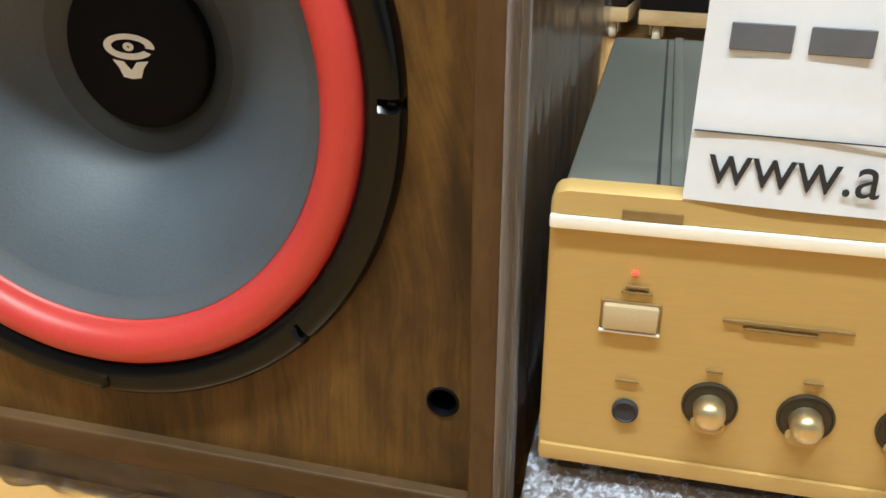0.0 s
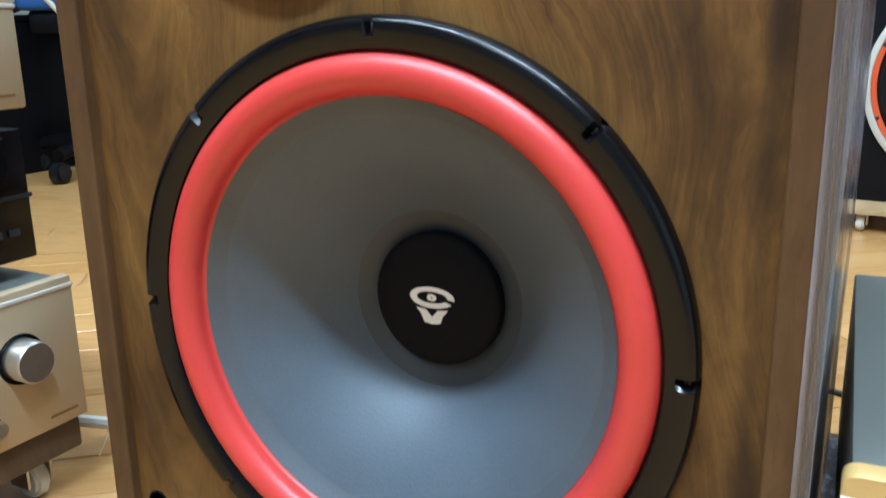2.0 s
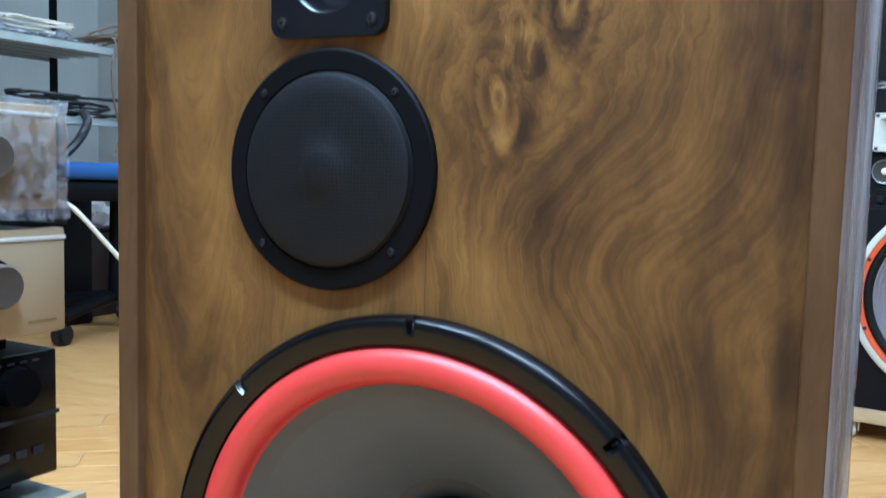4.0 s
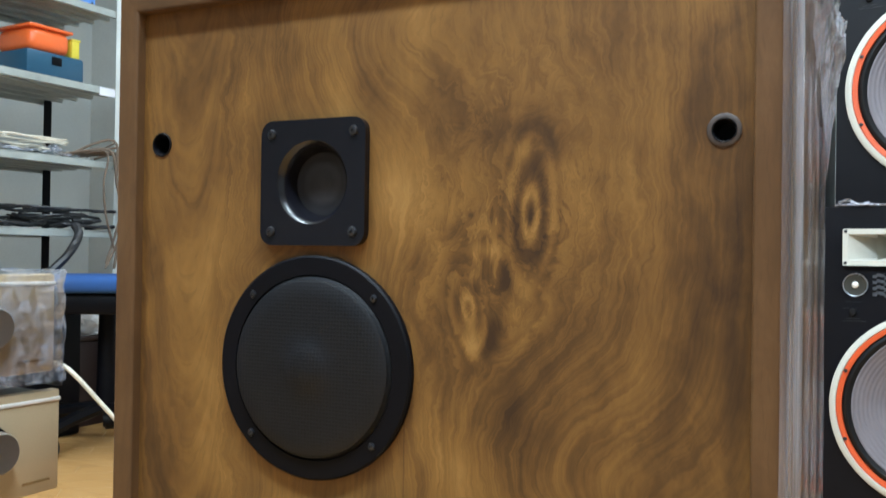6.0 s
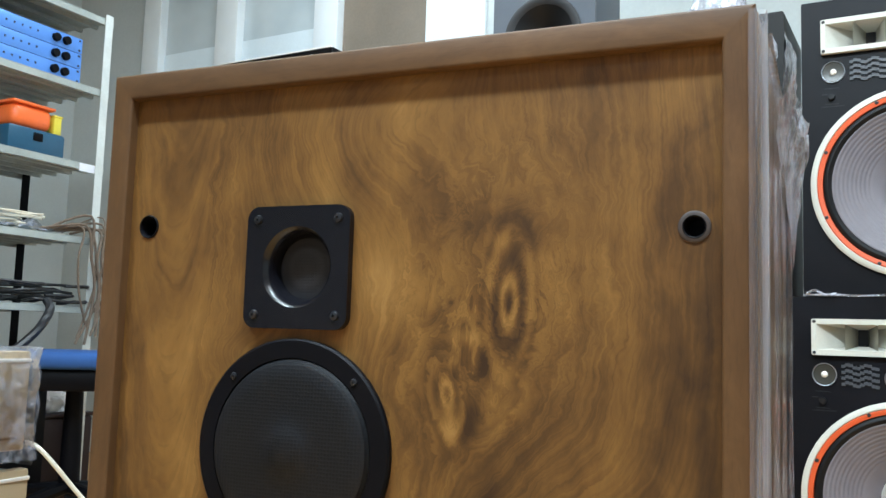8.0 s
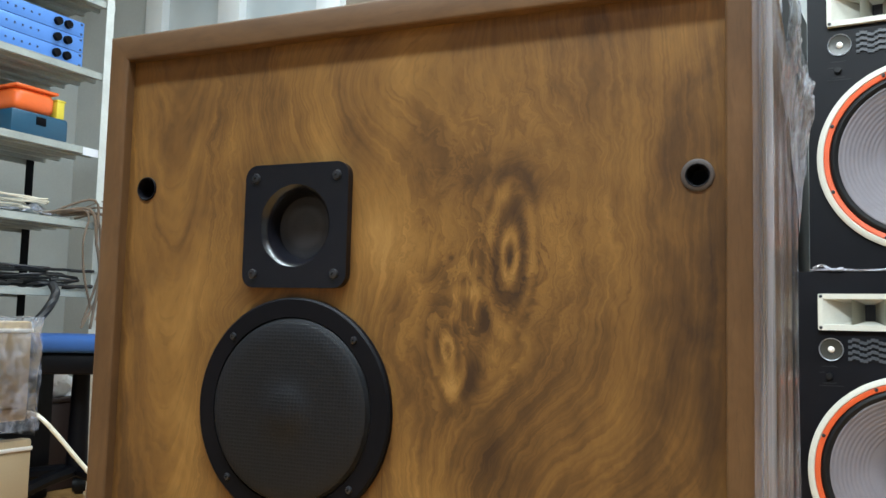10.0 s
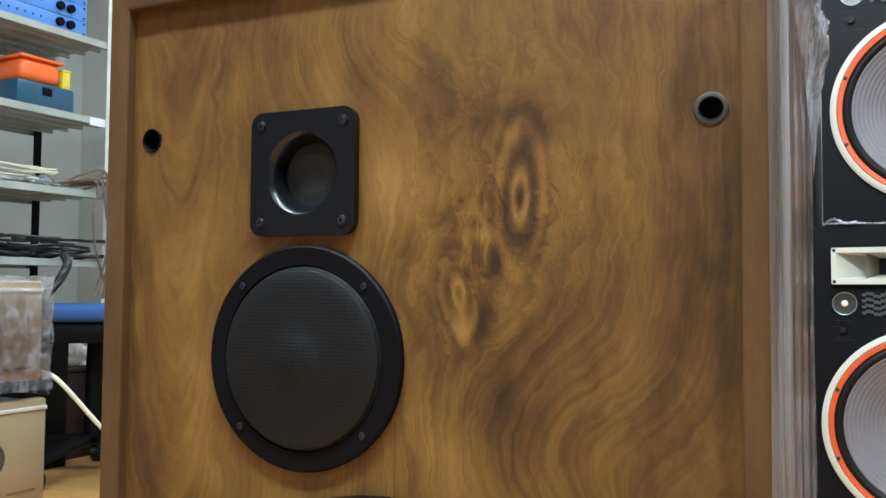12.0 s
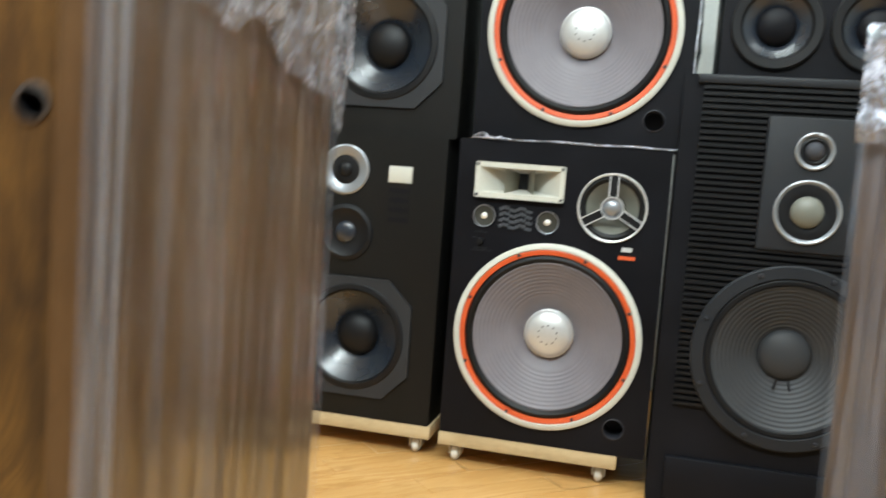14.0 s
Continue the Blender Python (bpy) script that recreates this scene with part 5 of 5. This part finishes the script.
fr = part("front_panel", boxed(-0.43, -0.001, 0.0, 0.008, 0.199, 0.331, 0.002), M_BLACK, black_unit, "glossy black front panel")
part("panel_groove", boxed(-0.43, 0.001, -0.0015, 0.002, 0.262, 0.266), M_DARKSCREW, fr, smooth=False)
part("knob", lathe([(0.02, 0.0), (0.0195, -0.014), (0.0, -0.015)], -0.05, 0.300, 32), M_BLACK_MATT, fr)
for i in range(4):
    part("print_bar", boxed(-0.03 - 0.014 * i, -0.022 - 0.014 * i, -0.0008, 0.001, 0.322, 0.324), M_DARKSCREW, fr, smooth=False)
    part("button", boxed(-0.03 - 0.02 * i, -0.018 - 0.02 * i, -0.0015, 0.001, 0.225, 0.232), M_DARKSCREW, fr, smooth=False)
for k in range(4):
    x, y = (-0.05, 0.03) if k == 0 else (-0.38, 0.03) if k == 1 else (-0.05, 0.28) if k == 2 else (-0.38, 0.28)
    part("foot", boxed(x - 0.018, x + 0.018, y, y + 0.036, 0.183, 0.198, 0.003), M_RUBBER, black_unit)
second = gold_amp(STACK @ pose(-0.003, 0.027, 0), 0.352, 0.459, "champagne amplifier with a silver knob, in a stack of amplifiers", -0.085, 0.407, 0.0215)
for x in (-0.05, -0.38):
    for y in (0.05, 0.28):
        part("foot", boxed(x - 0.018, x + 0.018, y, y + 0.036, 0.3305, 0.353, 0.003), M_RUBBER, second)
third = gold_amp(STACK @ pose(-0.008, 0.031, 0), 0.478, 0.582, "champagne amplifier wrapped in clear film, topping the stack", -0.085, 0.530, 0.021)
for x in (-0.05, -0.38):
    for y in (0.05, 0.28):
        part("foot", boxed(x - 0.016, x + 0.016, y, y + 0.03, 0.4585, 0.479, 0.003), M_RUBBER, third)
wrap = thing("plastic_wrap", STACK @ pose(-0.008, 0.031, 0), "crumpled clear film round the topmost amplifier", "plastic wrap")
bm = ripple_sheet(-0.44, 0.006, 0.468, 0.587, 60, 24, lambda u, v, h: (u, -0.004 - h, v), lambda u, v: 0.003 + 0.010 * abs(noise.noise(Vector((u * 40, v * 30, 6)))))
part("front_sheet", bm, M_FILMLOOSE, wrap)
bm = ripple_sheet(-0.44, 0.006, -0.006, 0.35, 40, 30, lambda u, v, h: (u, v, 0.583 + h), lambda u, v: 0.002 + 0.007 * abs(noise.noise(Vector((u * 30, v * 30, 8)))))
part("top_sheet", bm, M_FILMLOOSE, wrap)
bm = ripple_sheet(-0.006, 0.35, 0.462, 0.586, 40, 20, lambda u, v, h: (0.002 + h, u, v), lambda u, v: 0.002 + 0.007 * abs(noise.noise(Vector((u * 30, v * 30, 8)))))
part("side_sheet", bm, M_FILMLOOSE, wrap)
castered_board("dolly", -0.45, -0.004, 0.36, STACK @ pose(0, 0.01, 0), "dark worn dolly board under the amplifier stack", M_DOLLYDARK, 0.024)
cord = part("power_cord", tube([(-0.51, 0.152, 0.484), (-0.484, 0.155, 0.478), (-0.455, 0.182, 0.432), (-0.43, 0.208, 0.388), (-0.39, 0.25, 0.30), (-0.34, 0.32, 0.12), (-0.32, 0.36, FLOOR + 0.006), (-0.2, 0.5, FLOOR + 0.006)], 0.0025), M_CREAM)
tagged(cord, "cream power cord hanging from the amplifier stack", "cable")
for pts, mt, label in (([(-0.60, 0.185, -0.016), (-0.55, 0.200, -0.022), (-0.50, 0.232, -0.034), (-0.42, 0.275, FLOOR + 0.008), (-0.30, 0.33, FLOOR + 0.008), (-0.1, 0.48, FLOOR + 0.008)], M_WHEEL, "thick pale grey cable lying on the floor"),
                       ([(-0.60, 0.34, -0.035), (-0.48, 0.33, FLOOR + 0.004), (-0.32, 0.36, FLOOR + 0.004), (-0.1, 0.5, FLOOR + 0.004)], M_CABLE, "black cable lying on the floor"),
                       ([(0.20, 0.75, FLOOR + 0.004), (0.30, 0.72, FLOOR + 0.004), (0.40, 0.78, FLOOR + 0.004), (0.55, 0.7, FLOOR + 0.004)], M_CABLE, "black cable lying on the floor")):
    tagged(part("floor_cable", tube(pts, 0.0075 if mt is M_WHEEL else 0.004), mt), label, "cable", "cables on the floor")

# ---- steel rack along the left wall ----
RACK = pose(-2.297, 2.022, 0, 0, 0, -4)
rack = thing("steel_rack", RACK, "grey slotted steel storage rack, full of equipment", "shelf")
SHELVES = (0.685, 0.947, 1.228, 1.528, 1.815)
for y in (-0.02, -1.5):
    for x in (0.0, -0.42):
        bm = bmesh.new()
        box(bm, x - 0.019, x + 0.019, y - 0.002, y + 0.0, FLOOR, 1.83)
        box(bm, x + 0.017, x + 0.019, y - 0.036, y - 0.002, FLOOR, 1.83)
        part("post", bm, M_POST if x == 0 else M_BLACK_MATT, rack, smooth=False)
for z in SHELVES:
    bm = bmesh.new()
    box(bm, -0.43, 0.012, -1.5, -0.01, z - 0.003, z)
    for x in (-0.001, -0.43):
        box(bm, x, x + 0.013, -1.5, -0.01, z - 0.027, z - 0.003, 0.002)
    for k in range(4):
        box(bm, -0.36 + 0.09 * k, -0.345 + 0.09 * k, -1.5, -0.01, z - 0.018, z - 0.003)
    part("shelf_board", bm, M_RACK, rack, "grey steel shelf board", smooth=False)
part("shelf_label", boxed(0.0125, 0.0135, -0.125, -0.035, 1.196, 1.226), M_PAPER, rack, "small white paper label", smooth=False)
for k in range(3):
    z = 1.529 + 0.060 * k
    u = thing("rack_unit", RACK @ pose(0, 0, z), "blue fronted rack unit with two black knobs", "audio unit", "blue rack units")
    part("case", boxed(-0.36, -0.02, -0.62, -0.14, 0.001, 0.057, 0.002), M_BLACK_MATT, u)
    f = part("front_panel", boxed(-0.02, -0.014, -0.63, -0.13, 0.0, 0.058, 0.001), M_BLUE, u, "bright blue faceplate")
    for y in (-0.205, -0.25):
        b = lathe([(0.016, 0.0), (0.015, -0.014), (0.0, -0.015)], 0, 0, 24)
        bmesh.ops.transform(b, matrix=Matrix.Translation((-0.014, y, 0.030)) @ Euler((0, 0, radians(90))).to_matrix().to_4x4(), verts=b.verts)
        part("knob", b, M_BLACK_MATT, f)
    for i in range(9):
        part("button", boxed(-0.0145, -0.0125, -0.33 - 0.032 * i, -0.324 - 0.032 * i, 0.026, 0.033), M_INK, f, smooth=False)
    for z in (0.007, 0.045):
        part("rack_slot", boxed(-0.0145, -0.0125, -0.147, -0.139, z, z + 0.007), M_INK, f, smooth=False)
case_low = thing("tool_case", RACK @ pose(0, 0, 1.228), "teal plastic case on the rack shelf", "case")
part("body", boxed(-0.25, -0.03, -0.40, -0.16, 0.0, 0.095, 0.012), M_TEAL, case_low)
part("latch", boxed(-0.031, -0.026, -0.30, -0.26, 0.05, 0.08, 0.002), M_BLACK_MATT, case_low)
lid = thing("plastic_box", RACK @ pose(0, 0, 1.323), "orange plastic box on a teal case", "box")
part("body", boxed(-0.24, -0.04, -0.38, -0.21, 0.0, 0.085, 0.030, 4), M_ORANGEBOX, lid)
part("lid", boxed(-0.245, -0.035, -0.385, -0.205, 0.082, 0.094, 0.005), M_ORANGEBOX, lid)
tin = thing("plastic_box", RACK @ pose(0, 0, 1.323), "small yellow plastic box on a teal case", "box")
part("body", boxed(-0.2, -0.05, -0.20, -0.165, 0.0, 0.07, 0.006), M_YELLOW, tin)
part("lid", boxed(-0.202, -0.048, -0.202, -0.163, 0.066, 0.074, 0.002), M_YELLOW, tin)
rng = random.Random(4)


def cable_heap(name, label, m, x0, x1, y0, y1, count, radius, material, height=0.05):
    heap = thing(name, m, label, "cables", "cable heaps")
    for _ in range(count):
        pts = []
        a0, cx, cy = rng.uniform(0, 6.28), rng.uniform(x0, x1), rng.uniform(y0, y1)
        ra, rb = rng.uniform(0.05, 0.12), rng.uniform(0.08, 0.20)
        zz = rng.uniform(0.005, height)
        for i in range(9):
            a = a0 + i * 0.62
            pts.append((min(x1, max(x0, cx + ra * math.cos(a))), min(y1, max(y0, cy + rb * math.sin(a))), zz + rng.uniform(0, 0.012)))
        part("cable", tube(pts, radius, 6), material, heap)
    return heap


cable_heap("cable_heap", "heap of coiled black cables on a rack shelf", RACK @ pose(0, 0, 0.685), -0.36, 0.02, -0.75, -0.06, 22, 0.006, M_CABLE, 0.07)
cable_heap("cable_heap", "loose pale wires in clear bags on a shelf", RACK @ pose(0, 0, 0.947), -0.33, -0.03, -0.6, -0.18, 12, 0.0035, M_CREAM, 0.06)
bag = thing("plastic_bag", RACK @ pose(0, 0, 0.949), "crumpled clear plastic bags on a shelf", "plastic bag")
bm = ripple_sheet(-0.34, 0.0, -0.55, -0.15, 24, 24, lambda u, v, h: (u, v, h), lambda u, v: 0.004 + 0.13 * abs(noise.noise(Vector((u * 8, v * 7, 3)))) * math.sin(math.pi * (u + 0.34) / 0.34) + 0.02 * abs(noise.noise(Vector((u * 40, v * 40, 3)))))
part("sheet", bm, M_FILMCRUMPLE, bag)
white_unit = thing("router", RACK @ pose(0, 0, 0.947), "white rounded plastic unit on a shelf", "router")
part("body", boxed(-0.2, 0.0, -0.75, -0.55, 0.0, 0.055, 0.02, 3), M_UPVC, white_unit)
tails = thing("wire_bundle", RACK, "frayed tan wire bundle hanging from the rack corner", "wires")
for k in range(9):
    y = -0.07 + rng.uniform(-0.05, 0.07)
    x = 0.02 + rng.uniform(-0.01, 0.03)
    top = 0.99 + rng.uniform(-0.02, 0.04)
    pts = [(x - 0.08, y - 0.12 + rng.uniform(-0.04, 0.04), 0.96), (x, y, top), (x + 0.015, y + rng.uniform(-0.02, 0.05), 0.86), (x + 0.01, y + rng.uniform(-0.03, 0.06), 0.74), (x + rng.uniform(-0.01, 0.02), y + rng.uniform(-0.03, 0.05), 0.56 + rng.uniform(-0.05, 0.12))]
    part("wire", tube(pts, rng.uniform(0.003, 0.006), 6), M_STRAW, tails)
part("hanging_strap", tube([(-2.28, 1.78, 0.70), (-2.25, 1.77, 0.66), (-2.26, 1.72, 0.58), (-2.3, 1.64, 0.5), (-2.36, 1.55, 0.46)], 0.016, 8), M_CABLE)
tagged(bpy.data.objects["hanging_strap"], "thick black cable loop hanging from the rack", "cable")

# ---- swivel chair before the rack ----
CHAIR = pose(-2.06, 1.73, 0, 0, 0, 41)
chair = thing("swivel_chair", CHAIR, "swivel chair with a blue seat and black base", "chair")
part("seat", boxed(-0.22, 0.22, -0.22, 0.22, 0.47, 0.525, 0.022, 3), M_BLUECLOTH, chair, "bright blue padded seat")
part("seat_pan", boxed(-0.19, 0.19, -0.19, 0.19, 0.40, 0.47, 0.012), M_BLACK_MATT, chair)
bm = bmesh.new()
bmesh.ops.create_cone(bm, cap_ends=True, segments=20, radius1=0.035, radius2=0.028, depth=0.34, matrix=Matrix.Translation((0, 0, 0.24)))
part("column", bm, M_BLACK_MATT, chair)
for k in range(5):
    a = 2 * math.pi * k / 5 + 0.35
    ex, ey = 0.27 * math.cos(a), 0.27 * math.sin(a)
    leg = part("leg", tube([(0, 0, 0.07), (ex * 0.5, ey * 0.5, 0.055), (ex, ey, 0.03)], 0.022, 8), M_BLACK_MATT, chair)
    w = bmesh.new()
    bmesh.ops.create_cone(w, cap_ends=True, segments=24, radius1=0.034, radius2=0.034, depth=0.045, matrix=Matrix.Translation((ex, ey, FLOOR + 0.034)) @ Euler((radians(90), 0, a)).to_matrix().to_4x4())
    bmesh.ops.bevel(w, geom=[e for e in w.edges if any(len(f.verts) > 4 for f in e.link_faces)], offset=0.008, segments=2, affect="EDGES")
    part("caster", w, M_RUBBER, leg, "black twin wheel caster")
# dark boxes and bags under the rack
for x, y, w, d, h, mt, label, nm in ((-2.45, 1.62, 0.34, 0.40, 0.52, M_BLACK_MATT, "black equipment case under the rack", "equipment_case"), (-2.42, 1.14, 0.30, 0.44, 0.24, M_TEAL, "dark teal storage box under the rack", "storage_box"),
                                 (-2.48, 0.7, 0.34, 0.4, 0.50, M_GREYBLACK, "charcoal equipment case under the rack", "equipment_case")):
    b = thing(nm, pose(x, y, FLOOR, 0, 0, -4), label, "case", "cases under the rack")
    part("body", boxed(-w / 2, w / 2, -d / 2, d / 2, 0, h - 0.02, 0.01), mt, b)
    part("lid", boxed(-w / 2 - 0.004, w / 2 + 0.004, -d / 2 - 0.004, d / 2 + 0.004, h - 0.02, h, 0.006), mt, b)

# ---- things seen over the main loudspeaker ----
shelf_sp = thing("bookshelf_loudspeaker", ROOM @ pose(-0.83, 2.2, 1.50), "grey bookshelf loudspeaker with a black driver, on a cabinet", "loudspeaker")
cabinet_body(shelf_sp, -0.19, 0.19, 0.0, 0.42, 0.26, M_SLATE, [(0.0, 0.16, 0.112)])
wf = part("woofer", lathe([(0.142, 0.0), (0.142, -0.008), (0.134, -0.011), (0.120, -0.008), (0.112, -0.002)], 0.0, 0.16, 64), M_GREYCONE, shelf_sp, "round driver with a grey rim")
part("cone", lathe([(0.113, -0.002), (0.09, 0.012), (0.045, 0.04)], 0.0, 0.16, 56), M_RUBBER, wf)
part("dust_cap", lathe(dome_profile(0.046, 0.04, 0.018), 0.0, 0.16, 40), M_DARKCONE, wf)
cab = thing("storage_cabinet", ROOM, "tall white storage cabinet against the back wall", "cabinet")
part("body", boxed(-1.22, -0.42, 2.18, 2.70, FLOOR, 1.50, 0.006), M_UPVC, cab)
part("door", boxed(-1.21, -0.825, 2.165, 2.179, FLOOR + 0.05, 1.48, 0.003), M_UPVC, cab)
part("door", boxed(-0.815, -0.43, 2.165, 2.179, FLOOR + 0.05, 1.48, 0.003), M_UPVC, cab)
cab = thing("storage_cabinet", ROOM, "tall white storage cabinet below the window", "cabinet")
part("body", boxed(-2.42, -1.62, 2.18, 2.70, FLOOR, 1.69, 0.006), M_UPVC, cab)
part("door", boxed(-2.41, -2.025, 2.165, 2.179, FLOOR + 0.05, 1.67, 0.003), M_UPVC, cab)
part("door", boxed(-2.015, -1.63, 2.165, 2.179, FLOOR + 0.05, 1.67, 0.003), M_UPVC, cab)
player = thing("disc_player", ROOM @ pose(-2.04, 2.2, 1.69), "flat black disc player on a white cabinet", "disc player")
part("case", boxed(-0.30, 0.30, 0.006, 0.30, 0.0, 0.062, 0.003), M_BLACK_MATT, player)
part("front_panel", boxed(-0.302, 0.302, 0.0, 0.008, 0.002, 0.056, 0.002), M_BLACK, player)
part("trim", boxed(-0.302, 0.302, -0.0015, 0.010, 0.058, 0.064, 0.001), M_BRIGHT, player, "thin pale trim line")

cab = thing("storage_cabinet", ROOM, "narrow brown storage cabinet between white cabinets", "cabinet")
part("body", boxed(-1.60, -1.24, 2.18, 2.70, FLOOR, 1.63, 0.006), M_BLIND, cab)
part("door", boxed(-1.595, -1.245, 2.166, 2.179, FLOOR + 0.05, 1.61, 0.003), M_BLIND, cab)
tuner = thing("tuner", ROOM @ pose(-1.42, 2.19, 1.63), "flat grey tuner with a pale paper on top", "tuner")
part("case", boxed(-0.17, 0.19, 0.006, 0.30, 0.0, 0.055, 0.003), M_SLATE, tuner)
part("front_panel", boxed(-0.172, 0.192, 0.0, 0.008, 0.002, 0.052, 0.002), M_PLATE, tuner)
slip = thing("paper_slip", ROOM @ pose(-1.42, 2.20, 1.685), "curled white paper slips on the grey tuner", "paper")
bm = ripple_sheet(-0.14, 0.05, 0.0, 0.14, 24, 8, lambda u, v, h: (u, v, h), lambda u, v: 0.001 + 0.016 * abs(noise.noise(Vector((u * 16, v * 9, 3.3)))))
part("sheet", bm, M_PAPER, slip)


def crumpled_bag(m, label, rx, ry, rz, material):
    """A clear bag crushed into a low lump, flat underneath."""
    bag = thing("plastic_bag", m, label, "plastic bag")
    bm = bmesh.new()
    bmesh.ops.create_icosphere(bm, subdivisions=4, radius=1.0)
    for v in bm.verts:
        p = v.co.copy()
        k = 1 + 0.28 * noise.noise(p * 2.1) - 0.22 * abs(noise.noise(p * 5.3)) + 0.10 * noise.noise(p * 12.0)
        v.co = Vector((p.x * rx * k, p.y * ry * k, max(0.0, p.z * k * rz + 0.35 * rz)))
    part("film", bm, material, bag)
    return bag


crumpled_bag(pose(0.205, 0.20, Z1 + 0.006), "crumpled clear plastic bag lying on the loudspeaker", 0.045, 0.07, 0.062, M_FILMCRUMPLE)
crumpled_bag(pose(-2.45, 1.97, 0.28), "white plastic bag on a case beneath the rack", 0.06, 0.08, 0.075, M_WHITE)
b = thing("storage_box", pose(-2.47, 1.97, FLOOR, 0, 0, -4), "dark maroon storage box beneath the rack", "box", "cases under the rack")
part("body", boxed(-0.12, 0.12, -0.14, 0.14, 0, 0.325, 0.01), M_MAROON, b)
part("lid", boxed(-0.124, 0.124, -0.144, 0.144, 0.325, 0.34, 0.004), M_MAROON, b)

# ---- floor planks ----
PL, PW = 0.46, 0.0915
plank_mesh = bpy.data.meshes.new("plank")
bm = boxed(0.0006, PL - 0.0012, 0.0006, PW - 0.0012, -0.003, 0.0, 0.0006, 1)
bm.to_mesh(plank_mesh)
bm.free()
plank_mesh.materials.append(M_FLOOR)
PLANKS = pose(-2.3, -0.5, FLOOR, 0, 0, 38)
inverse = ROOM.inverted()
far = bmesh.new()
count = 0
for j in range(-75, 76):
    for i in range(-18, 18):
        local = Matrix.Translation(((i + (j % 3) / 3) * PL, j * PW, 0))
        m = PLANKS @ local
        p = m @ Vector((PL / 2, PW / 2, 0))
        q = inverse @ p
        if not (-4.3 < q.x < 3.6 and -3.5 < q.y < 3.05):
            continue
        near = (-1.25 < p.x < 1.0 and -0.1 < p.y < 1.75) and not (-0.22 < p.x < 0.22 and 0.05 < p.y < 0.35)
        if near and count < 300:
            ob = new("plank", plank_mesh)
            ob.parent = floor
            ob.matrix_parent_inverse = ROOM.inverted()
            ob.matrix_basis = m
            count += 1
        else:
            verts = [far.verts.new(m @ Vector((x, y, 0))) for x, y in ((0.0006, 0.0006), (PL - 0.0006, 0.0006), (PL - 0.0006, PW - 0.0006), (0.0006, PW - 0.0006))]
            far.faces.new(verts)
for co, no in (((-3.995, 0, 0), (-1, 0, 0)), ((3.295, 0, 0), (1, 0, 0)), ((0, -3.195, 0), (0, -1, 0)), ((0, 2.745, 0), (0, 1, 0))):
    bmesh.ops.bisect_plane(far, geom=far.verts[:] + far.edges[:] + far.faces[:], plane_co=ROOM @ Vector(co), plane_no=ROOM.to_3x3() @ Vector(no), clear_outer=True)
rest = part("planks", far, M_FLOOR, None, smooth=False)
rest.parent = floor
rest.matrix_parent_inverse = ROOM.inverted()
rest["kind"] = "stuff"
